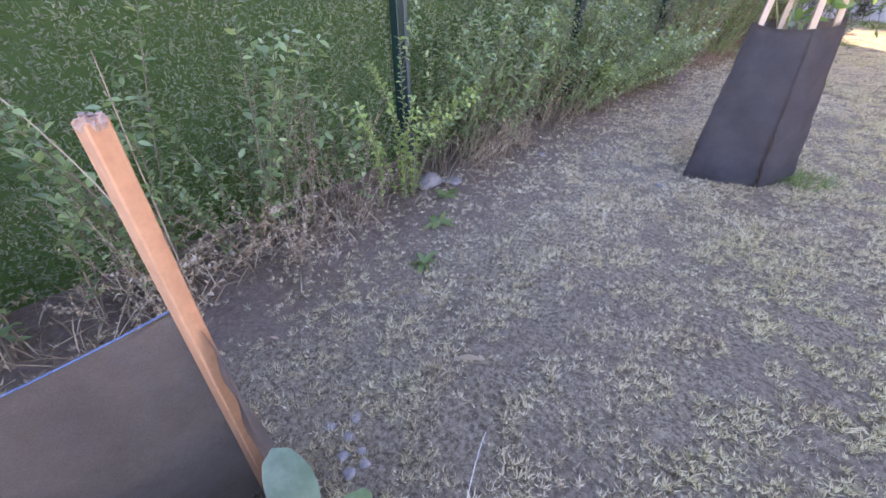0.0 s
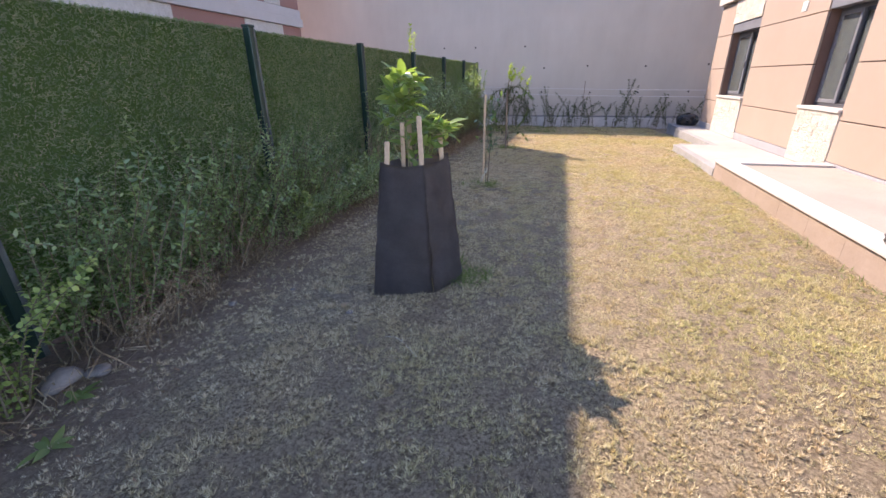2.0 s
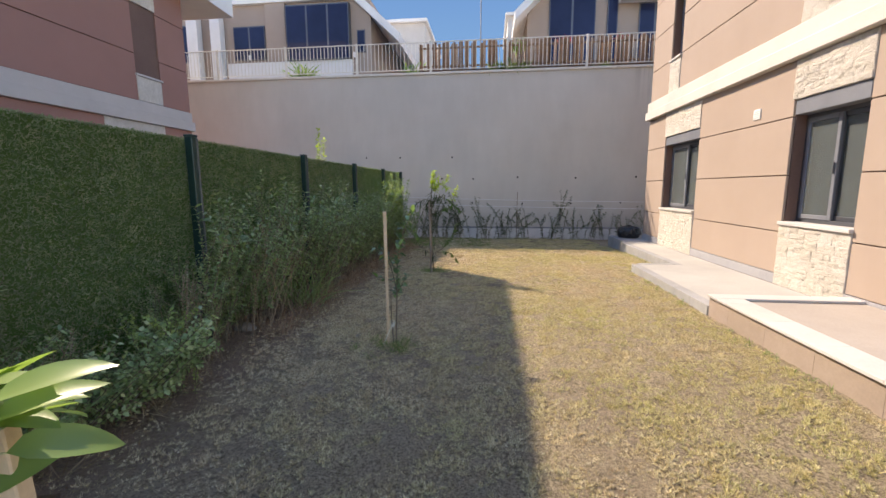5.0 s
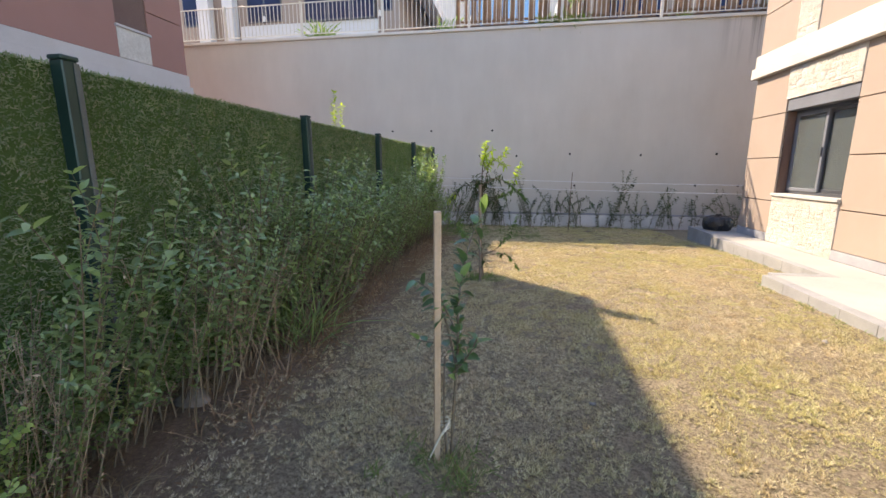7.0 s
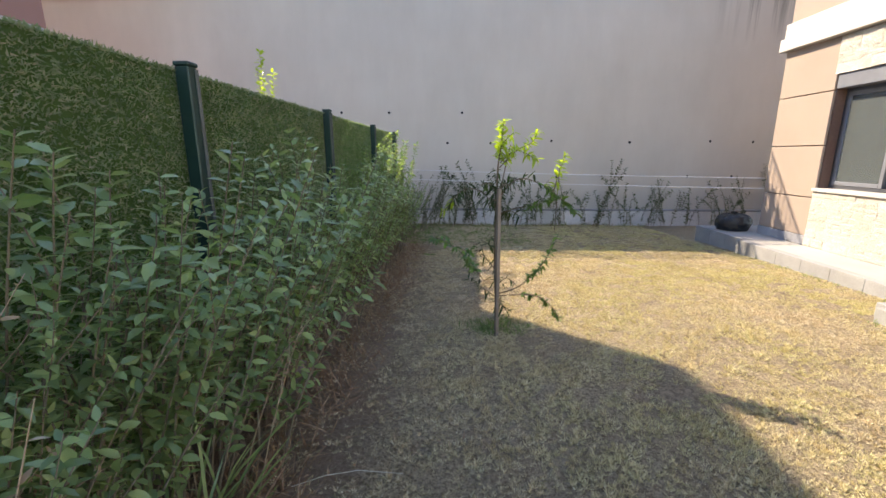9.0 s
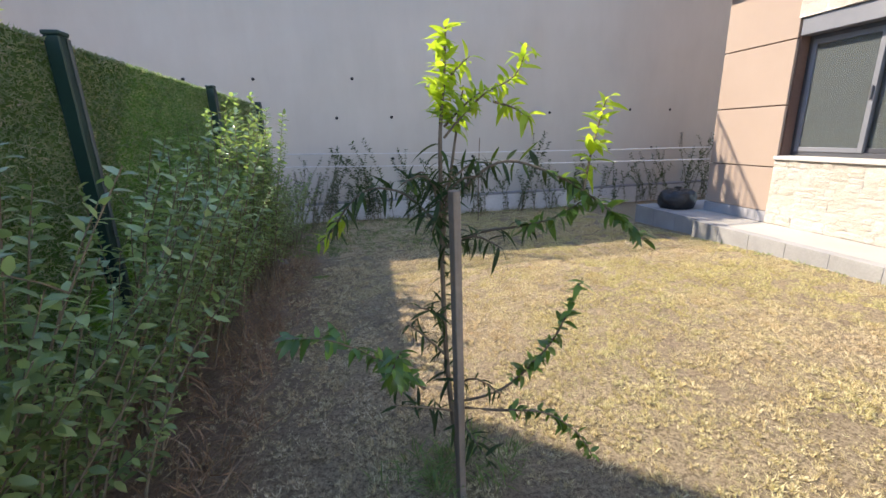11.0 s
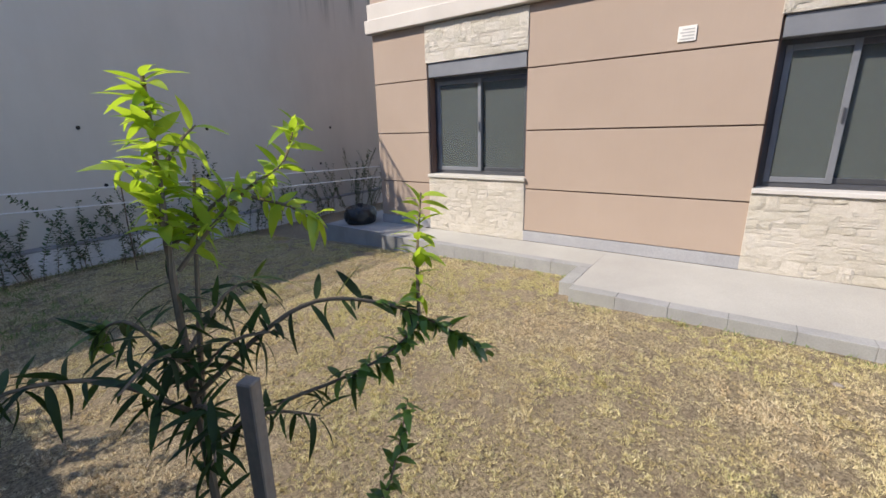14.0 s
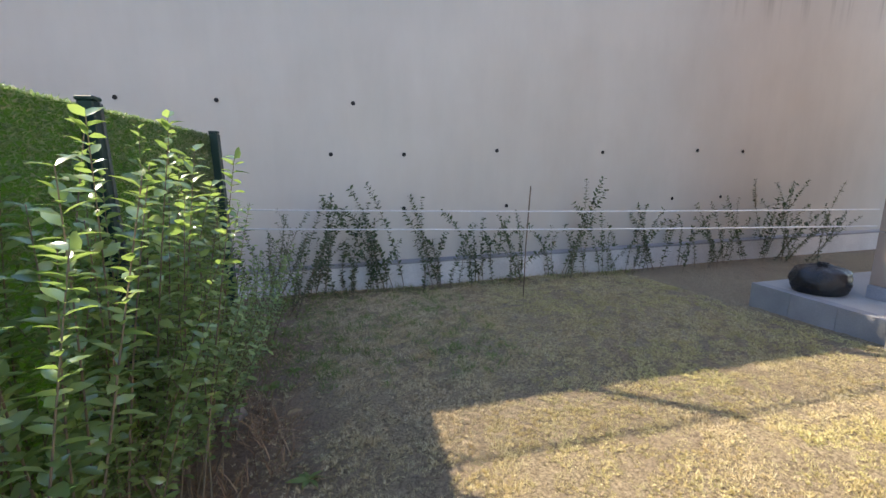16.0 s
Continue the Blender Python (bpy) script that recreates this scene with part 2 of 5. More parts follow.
M_STAKE = two_scale("raw_pine_stake", (0.52, 0.37, 0.24), (0.64, 0.48, 0.33), 3, 40, 0.75, stretch=(8, 8, 0.6), fine_amount=0.25)
M_OLDSTAKE = two_scale("weathered_stake", (0.19, 0.145, 0.115), (0.29, 0.23, 0.18), 3, 40, 0.85, stretch=(8, 8, 0.6), fine_amount=0.3)
M_ORANGE = two_scale("orange_stained_stake", (0.50, 0.24, 0.12), (0.60, 0.32, 0.17), 3, 40, 0.7, stretch=(8, 8, 0.6), fine_amount=0.3)
M_ENDGRAIN = two_scale("broken_end_grain", (0.38, 0.25, 0.18), (0.50, 0.35, 0.27), 20, 120, 0.9)
M_CLOTH = cloth_mat("black_shade_net", (0.09, 0.09, 0.105), (0.205, 0.195, 0.20))
M_CLOTH_DUSTY = cloth_mat("dusty_brown_shade_net", (0.17, 0.145, 0.13), (0.33, 0.285, 0.25))
M_HEM = two_scale("blue_selvedge", (0.07, 0.12, 0.22), (0.12, 0.18, 0.30), 5, 90, 0.7)
M_BAG = two_scale("black_bin_liner", (0.012, 0.012, 0.013), (0.02, 0.02, 0.022), 6, 30, 0.22, 0, 0.6, 0.02, 0.2)
M_BARK = two_scale("young_bark", (0.15, 0.11, 0.075), (0.24, 0.18, 0.12), 8, 70, 0.85, stretch=(6, 6, 1))
M_GREENSTEM = two_scale("pale_green_stem", (0.30, 0.32, 0.14), (0.42, 0.42, 0.20), 8, 60, 0.7)
M_STEM = two_scale("dry_stem", (0.15, 0.12, 0.08), (0.25, 0.195, 0.13), 8, 60, 0.85)
M_SHOOT = leaf_mat("privet_shoot_leaf", [(0, (0.13, 0.21, 0.09)), (0.6, (0.22, 0.32, 0.13)), (1, (0.36, 0.46, 0.19))], 0.18, 0.36, (0.4, 0.6, 0.1), 1.0)
M_DRYSTEM = two_scale("straw_brown_stalk", (0.34, 0.25, 0.16), (0.48, 0.37, 0.25), 8, 60, 0.85)
M_PRIVET = leaf_mat("privet_leaf", [(0, (0.115, 0.185, 0.085)), (0.6, (0.21, 0.30, 0.135)), (1, (0.35, 0.45, 0.19))], 0.3, 0.38, spec=0.6)
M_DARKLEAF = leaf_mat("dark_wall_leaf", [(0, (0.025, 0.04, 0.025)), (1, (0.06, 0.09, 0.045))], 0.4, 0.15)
M_LIME = leaf_mat("lime_leaf", [(0, (0.22, 0.33, 0.09)), (1, (0.40, 0.50, 0.16))], 0.45, 0.35)
M_PALE = leaf_mat("pale_variegated_leaf", [(0, (0.16, 0.25, 0.11)), (0.6, (0.29, 0.38, 0.17)), (1, (0.48, 0.53, 0.29))], 0.4, 0.35)
M_LOQUAT = leaf_mat("apple_leaf", [(0, (0.14, 0.215, 0.125)), (0.6, (0.21, 0.29, 0.17)), (1, (0.31, 0.38, 0.215))], 0.28, 0.32, mottle=16)
M_APPLE = leaf_mat("plum_leaf", [(0, (0.15, 0.25, 0.08)), (0.6, (0.25, 0.36, 0.12)), (1, (0.36, 0.46, 0.15))], 0.32, 0.45)
# low almond leaves: the shade they hang in is put into this near-black
M_PEACH = leaf_mat("almond_leaf_shaded", [(0, (0.018, 0.028, 0.016)), (0.6, (0.032, 0.055, 0.022)), (1, (0.055, 0.09, 0.028))], 0.5, 0.10, spec=0.1)
# young top leaves: yellow-green raised to carry the sun on them
M_PEACHTOP = leaf_mat("almond_leaf_young_sunlit", [(0, (0.22, 0.36, 0.03)), (1, (0.42, 0.52, 0.06))], 0.4, 0.5, (0.6, 0.8, 0.04))
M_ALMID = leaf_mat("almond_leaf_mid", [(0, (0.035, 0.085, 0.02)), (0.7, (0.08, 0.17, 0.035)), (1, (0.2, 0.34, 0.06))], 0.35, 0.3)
M_CITRUS = leaf_mat("citrus_leaf", [(0, (0.045, 0.10, 0.055)), (0.7, (0.085, 0.17, 0.07)), (1, (0.22, 0.34, 0.09))], 0.3, 0.22)
M_DRY = leaf_mat("dry_weed", [(0, (0.20, 0.13, 0.08)), (0.6, (0.36, 0.27, 0.16)), (1, (0.52, 0.44, 0.30))], 0.8, 0.25, (0.4, 0.3, 0.15))
M_LITTER = leaf_mat("red_brown_litter", [(0, (0.22, 0.13, 0.08)), (0.6, (0.37, 0.245, 0.155)), (1, (0.50, 0.36, 0.24))], 0.85, 0.2, (0.4, 0.25, 0.12), 0.2)
M_WEED = leaf_mat("weed_leaf", [(0, (0.10, 0.16, 0.045)), (1, (0.20, 0.26, 0.09))], 0.6, 0.3)
M_ROCK = two_scale("field_stone", (0.21, 0.18, 0.155), (0.35, 0.31, 0.27), 8, 60, 0.95)
M_LINE = two_scale("white_line_cord", (0.70, 0.70, 0.70), (0.8, 0.8, 0.8), 5, 60, 0.6)
M_WHITE = two_scale("white_plaster", (0.72, 0.70, 0.67), (0.80, 0.78, 0.75), 1.2, 60, 0.8, fine_amount=0.1)
M_HOLE = two_scale("drain_hole_shade", (0.012, 0.012, 0.014), (0.02, 0.02, 0.022))
M_RED = leaf_mat("red_petal", [(0, (0.5, 0.02, 0.03)), (1, (0.7, 0.05, 0.06))], 0.5, 0.2, (0.6, 0.1, 0.1))
M_RIB = two_scale("yellow_tie_ribbon", (0.7, 0.66, 0.5), (0.8, 0.76, 0.62), 5, 50, 0.6)
M_BARS = two_scale("grey_print", (0.42, 0.42, 0.42), (0.5, 0.5, 0.5))
M_LAMP = two_scale("black_iron", (0.02, 0.02, 0.02), (0.03, 0.03, 0.03), rough=0.5)


# ---- mesh helpers ----
def part(name, bm, material, parent=None, label=""):
    me = bpy.data.meshes.new(name)
    bm.normal_update()
    bm.to_mesh(me)
    bm.free()
    me.materials.append(material)
    ob = new(name, me)
    ob.parent = parent
    if label:
        tagged(ob, label)
    return ob


def thing(name, label, category, at=(0, 0, 0), group="", kind=""):
    ob = new(name)
    ob.empty_display_size = 0.1
    ob.location = at
    return tagged(ob, label, category, group, kind)


def box(bm, lo, hi, bevel=0.0):
    r = bmesh.ops.create_cube(bm, size=1)
    for v in r["verts"]:
        v.co = Vector([lo[i] + (v.co[i] + 0.5) * (hi[i] - lo[i]) for i in range(3)])
    if bevel:
        es = list({e for v in r["verts"] for e in v.link_edges})
        bmesh.ops.bevel(bm, geom=es, offset=bevel, segments=1, affect="EDGES")
    return bm


def boxed(lo, hi, bevel=0.0):
    return box(bmesh.new(), lo, hi, bevel)


def tube(bm, pts, radii, seg=6):
    """A tapered tube through the points."""
    pts = [Vector(p) for p in pts]
    rings = []
    for i, p in enumerate(pts):
        d = (pts[min(i + 1, len(pts) - 1)] - pts[max(i - 1, 0)]).normalized()
        a = d.orthogonal().normalized() if abs(d.z) < 0.99 else Vector((1, 0, 0))
        a = (a - d * a.dot(d)).normalized()
        b = d.cross(a)
        r = radii[i] if hasattr(radii, "__len__") else radii
        rings.append([bm.verts.new(p + (a * math.cos(k * math.tau / seg) + b * math.sin(k * math.tau / seg)) * r) for k in range(seg)])
    for r0, r1 in zip(rings, rings[1:]):
        for k in range(seg):
            bm.faces.new((r0[k], r0[(k + 1) % seg], r1[(k + 1) % seg], r1[k]))
    bm.faces.new(rings[0][::-1])
    bm.faces.new(rings[-1])
    return bm


def square_post(bm, p0, p1, w0, w1=None, twist=0.0):
    """A sawn square stake between two points."""
    p0, p1 = Vector(p0), Vector(p1)
    w1 = w1 or w0
    d = (p1 - p0).normalized()
    a = Vector((math.cos(twist), math.sin(twist), 0))
    a = (a - d * a.dot(d)).normalized()
    b = d.cross(a)
    lo = [bm.verts.new(p0 + a * sx * w0 / 2 + b * sy * w0 / 2) for sx, sy in ((-1, -1), (1, -1), (1, 1), (-1, 1))]
    hi = [bm.verts.new(p1 + a * sx * w1 / 2 + b * sy * w1 / 2) for sx, sy in ((-1, -1), (1, -1), (1, 1), (-1, 1))]
    for k in range(4):
        bm.faces.new((lo[k], lo[(k + 1) % 4], hi[(k + 1) % 4], hi[k]))
    bm.faces.new(lo[::-1])
    bm.faces.new(hi)
    bmesh.ops.bevel(bm, geom=list(bm.edges), offset=w0 * 0.08, segments=1, affect="EDGES")
    return bm


def raw_mesh(name, V, F, material, parent=None, label="", smooth=False):
    """A mesh from vertex and face arrays; F is a list of integer arrays, one per face size."""
    me = bpy.data.meshes.new(name)
    me.vertices.add(len(V))
    me.vertices.foreach_set("co", np.asarray(V, dtype=np.float32).ravel())
    loops = np.concatenate([f.ravel() for f in F])
    sizes = np.concatenate([np.full(len(f), f.shape[1]) for f in F])
    starts = np.concatenate([[0], np.cumsum(sizes)[:-1]])
    me.loops.add(len(loops))
    me.loops.foreach_set("vertex_index", loops.astype(np.int32))
    me.polygons.add(len(sizes))
    me.polygons.foreach_set("loop_start", starts.astype(np.int32))
    me.update(calc_edges=True)
    me.validate()
    if smooth:
        me.polygons.foreach_set("use_smooth", np.ones(len(sizes), dtype=bool))
    me.materials.append(material)
    ob = new(name, me)
    ob.parent = parent
    if label:
        tagged(ob, label)
    return ob


def unit(a):
    return a / np.maximum(np.linalg.norm(a, axis=-1, keepdims=True), 1e-9)


def leaves(name, P, D, L, W, material, parent=None, label="", droop=0.35, fold=0.25, seg=3, U=None, full=0.8):
    """Many folded, drooping leaf blades: bases P, directions D, lengths L, widths W."""
    P, D = np.asarray(P, float), unit(np.asarray(D, float))
    n = len(P)
    L, W = np.broadcast_to(L, n), np.broadcast_to(W, n)
    if U is None:
        U = np.tile([0.0, 0.0, 1.0], (n, 1)) + rng.normal(0, 0.35, (n, 3))
    S = unit(np.cross(D, U))
    N = np.cross(S, D)
    ts = np.linspace(0, 1, seg + 2)
    prof = np.sin(np.pi * np.clip(ts, 0, 1) ** 0.8) ** full
    V, idx = [], []
    for i, t in enumerate(ts):
        mid = P + D * (L * t)[:, None] - N * (L * droop * t * t)[:, None]
        if i == 0 or i == seg + 1:
            V.append(mid[:, None])
        else:
            w = (W * prof[i] * 0.5)[:, None]
            V.append(np.stack([mid - S * w + N * w * fold, mid, mid + S * w + N * w * fold], 1))
    V = np.concatenate(V, 1)
    k = V.shape[1]
    tri, quad = [], []
    tri += [(0, 2, 1), (0, 3, 2)]
    for i in range(seg - 1):
        a, b = 1 + 3 * i, 4 + 3 * i
        quad += [(a, a + 1, b + 1, b), (a + 1, a + 2, b + 2, b + 1)]
    a = 1 + 3 * (seg - 1)
    tri += [(a, a + 1, k - 1), (a + 1, a + 2, k - 1)]
    off = (np.arange(n) * k)[:, None, None]
    F = [(np.array(tri)[None] + off).reshape(-1, 3)]
    if quad:
        F.append((np.array(quad)[None] + off).reshape(-1, 4))
    return raw_mesh(name, V.reshape(-1, 3), F, material, parent, label, smooth=True)


def blades(name, P, D, L, W, material, parent=None):
    """Many thin one-triangle blades."""
    P, D = np.asarray(P, float), unit(np.asarray(D, float))
    n = len(P)
    S = unit(np.cross(D, rng.normal(0, 1, (n, 3)))) * (np.broadcast_to(W, n) / 2)[:, None]
    V = np.stack([P - S, P + S, P + D * np.broadcast_to(L, n)[:, None]], 1).reshape(-1, 3)
    return raw_mesh(name, V, [np.arange(3 * n).reshape(n, 3)], material, parent)


def lawn_z(x, y):
    """The lawn's height: level, then falling gently towards the retaining wall."""
    y = np.asarray(y, float)
    z = np.interp(y, [10.0, 13.5, 17.9], [0.0, -0.09, -0.30])
    return z + 0.012 * np.sin(1.7 * np.asarray(x) + 0.6 * y) * np.sin(1.1 * y + 0.5)


# ---- ground ----
def build_ground():
    xs = np.concatenate([[-300, -120, -50, -20, -9], np.arange(-4, 4.6, 0.075), [6, 9, 20, 50, 120, 300]])
    ys = np.concatenate([[-300, -120, -50, -20, -8], np.arange(-4, 18.3, 0.075), [18.6, 22, 30, 50, 120, 300]])
    X, Y = np.meshgrid(xs, ys)
    Z = lawn_z(X, Y) + np.where((np.abs(X) < 4) & (Y > -3.5) & (Y < 18), rng.normal(0, 0.006, X.shape), 0)
    V = np.stack([X, Y, Z], -1).reshape(-1, 3)
    nx, ny = len(xs), len(ys)
    i = (np.arange(ny - 1)[:, None] * nx + np.arange(nx - 1)[None]).ravel()
    F = np.stack([i, i + 1, i + nx + 1, i + nx], 1)
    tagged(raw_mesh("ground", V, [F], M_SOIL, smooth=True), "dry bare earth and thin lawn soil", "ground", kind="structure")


build_ground()


# ---- retaining wall ----
def build_retaining_wall():
    bm = boxed((-26, 18.12, -0.6), (14, 18.5, 5.33))
    wall = part("wall_north", bm, M_WALL)
    tagged(wall, "tall off-white rendered retaining wall with drain holes", "wall", kind="structure")
    bm = boxed((-26, 17.93, -0.6), (14, 18.118, 0.075), 0.004)
    part("footing", bm, M_KERBWALL, wall, "low white footing ledge")
    part("footing_cap", boxed((-26, 17.918, 0.0752), (14, 18.118, 0.112), 0.006), M_PLINTH, wall, "weathered grey ledge capping")
    bm = boxed((-26, 18.06, 5.332), (14, 18.54, 5.41), 0.008)
    part("coping", bm, M_RAIL, wall, "cream coping")
    rows = [(-1.228, 1.80), (-0.12, 1.79), (1.42, 1.84), (3.38, 1.80), (5.36, 1.82), (6.4, 1.80),
            (-3.95, 2.56), (-2.72, 2.55), (-0.86, 2.54), (-0.15, 0.95), (-1.1, 0.95), (1.6, 0.93), (3.25, 0.93), (4.9, 0.95), (6.0, 0.95)]
    # shallow dishes on the solid wall; near-black stands for the holes' shaded depth
    for x, z in rows:
        bm = bmesh.new()
        n, out, inn = 10, [], []
        for k in range(n):
            a = k * math.tau / n
            out.append(bm.verts.new((x + 0.032 * math.cos(a), 18.108, z + 0.032 * math.sin(a))))
            inn.append(bm.verts.new((x + 0.024 * math.cos(a), 18.116, z + 0.024 * math.sin(a))))
        for k in range(n):
            bm.faces.new((out[k], out[(k + 1) % n], inn[(k + 1) % n], inn[k]))
        bm.faces.new(inn)
        part("drain_hole", bm, M_HOLE, wall)


build_retaining_wall()


def build_terrace():
    bm = boxed((-26, 18.5, 5.0), (30, 90, 5.25))
    tagged(part("terrace", bm, M_CONC), "upper terrace paving behind the retaining wall", "ground", kind="structure")


build_terrace()


# ---- house with the salmon facade ----
W1 = (12.03, 13.61)
W2 = (8.32, 9.45)
COURSES = [(0.27, 0.845), (0.86, 1.62), (1.635, 2.39), (2.405, 3.13)]
UPPER = [(3.56, 4.29), (4.305, 5.06), (5.075, 5.83), (5.845, 6.7)]
NEAR, FAR = 6.75, 14.66


def split(y0, y1, cuts):
    """The stretches of y0..y1 left free by the cuts."""
    out, a = [], y0
    for c0, c1 in sorted(cuts):
        if c0 > a:
            out.append((a, c0))
        a = max(a, c1)
    if a < y1:
        out.append((a, y1))
    return out


def stone_panel(house, y0, y1, z0, z1, x):
    """Split-face stones of uneven height and depth, laid tight on a mortar bed."""
    bed = part("stone_cladding", boxed((x + 0.001, y0, z0), (x + 0.05, y1, z1)), M_MORTAR, house, "cream split-face stone cladding")

    def lay(ya, w, za, h):
        s = new("stone", random.choice(STONES))
        s.parent = bed
        s.location = (x + 0.006, ya + w / 2, za + h / 2)
        s.rotation_euler = (random.uniform(-0.012, 0.012), 0, 0)
        s.scale = (random.uniform(0.008, 0.019), w - 0.001, h - 0.001)
    z = z0 + 0.003
    while z < z1 - 0.02:
        h = min(random.uniform(0.10, 0.17), z1 - z - 0.003)
        if z1 - z - h < 0.07:
            h = z1 - z - 0.003
        y = y0 + 0.003
        while y < y1 - 0.02:
            w = min(random.uniform(0.10, 0.30), y1 - y - 0.003)
            if y1 - y - w < 0.08:
                w = y1 - y - 0.003
            if random.random() < 0.55 and h > 0.09:
                c = h * random.uniform(0.35, 0.65)
                lay(y, w, z, c)
                k = w * random.uniform(0.4, 0.7) if w > 0.2 else w
                lay(y, k, z + c, h - c)
                if k < w:
                    lay(y + k, w - k, z + c, h - c)
            else:
                lay(y, w, z, h)
            y += w
        z += h


def stone_meshes():
    """Rough stone faces: a small grid of knocked-off facets over a unit block."""
    out = []
    for k in range(9):
        bm = bmesh.new()
        r = np.random.default_rng(50 + k)
        tilt, lean, n = r.uniform(-0.35, 0.35), r.uniform(-0.4, 0.4), 4
        grid = []
        for i in range(n + 1):
            rowv = []
            for j in range(n + 1):
                u, v = i / n - 0.5, j / n - 0.5
                rim = i in (0, n) or j in (0, n)
                if not rim:
                    u, v = u + r.uniform(-0.07, 0.07), v + r.uniform(-0.07, 0.07)
                rowv.append(bm.verts.new((-(0.62 if rim else 1.0) - tilt * u - lean * v - r.uniform(-0.16, 0.22), u, v)))
            grid.append(rowv)
        for i in range(n):
            for j in range(n):
                bm.faces.new((grid[i][j], grid[i][j + 1], grid[i + 1][j + 1], grid[i + 1][j]))
        rim = [grid[i][0] for i in range(n)] + [grid[n][j] for j in range(n)] + [grid[i][n] for i in range(n, 0, -1)] + [grid[0][j] for j in range(n, 0, -1)]
        back = [bm.verts.new((0, v.co.y, v.co.z)) for v in rim]
        for i in range(len(rim)):
            q = (i + 1) % len(rim)
            bm.faces.new((rim[i], rim[q], back[q], back[i]))
        bmesh.ops.recalc_face_normals(bm, faces=bm.faces)
        me = bpy.data.meshes.new("stone")
        bm.to_mesh(me)
        bm.free()
        me.materials.append(M_STONE)
        out.append(me)
    return out


def facade_window(house, x, y0, y1, z0, z1, shutter=True, sill=True, inward=1, glass=None):
    """A two-leaf sliding window in its reveal; inward is the sign of x into the house."""
    glass = glass or M_GLASS
    w = thing("window", "", "")
    w.parent = house
    s = inward
    X = lambda d: x + s * d

    def b(name, d0, d1, a0, a1, c0, c1, mat, bev=0.004, parent=w, label=""):
        return part(name, boxed((min(X(d0), X(d1)), a0, c0), (max(X(d0), X(d1)), a1, c1), bev), mat, parent, label)
    top = z1 - 0.20 if shutter else z1
    if shutter:
        b("shutter_box", 0.01, 0.24, y0 + 0.001, y1 - 0.001, top, z1 - 0.002, M_SHUTTER, 0.006, label="grey roller-shutter box")
    f = 0.05
    for name, a0, a1, c0, c1 in (("frame_jamb", y0 + 0.001, y0 + f, z0 + 0.02, top), ("frame_jamb", y1 - f, y1 - 0.001, z0 + 0.02, top),
                                 ("frame_rail", y0 + f, y1 - f, z0 + 0.02, z0 + 0.02 + f), ("frame_rail", y0 + f, y1 - f, top - f, top - 0.001)):
        b(name, 0.165, 0.24, a0, a1, c0, c1, M_ANTHRA)
    mid = (y0 + y1) / 2
    for a0, a1, d in ((mid - 0.03, y1 - f, 0.155), (y0 + f, mid + 0.03, 0.2)):
        sash = b("pane", d + 0.014, d + 0.02, a0 + 0.05, a1 - 0.05, z0 + 0.07 + 0.05, top - f - 0.05, glass, 0)
        for q0, q1, c0, c1 in ((a0, a0 + 0.055, z0 + 0.071, top - f - 0.001), (a1 - 0.055, a1, z0 + 0.071, top - f - 0.001),
                               (a0 + 0.055, a1 - 0.055, z0 + 0.071, z0 + 0.126), (a0 + 0.055, a1 - 0.055, top - f - 0.056, top - f - 0.001)):
            b("sash", d, d + 0.036, q0, q1, c0, c1, M_SHUTTER if d < 0.18 else M_ANTHRA)
    b("handle", 0.136, 0.1545, mid - 0.012, mid + 0.008, (z0 + top) / 2 - 0.07, (z0 + top) / 2 + 0.07, M_ANTHRA)
    if sill:
        b("window_sill", -0.05, 0.24, y0 - 0.03, y1 + 0.03, z0 - 0.03, z0 + 0.018, M_COPE, 0.005, label="pale marble sill")
    return w


STONES = stone_meshes()


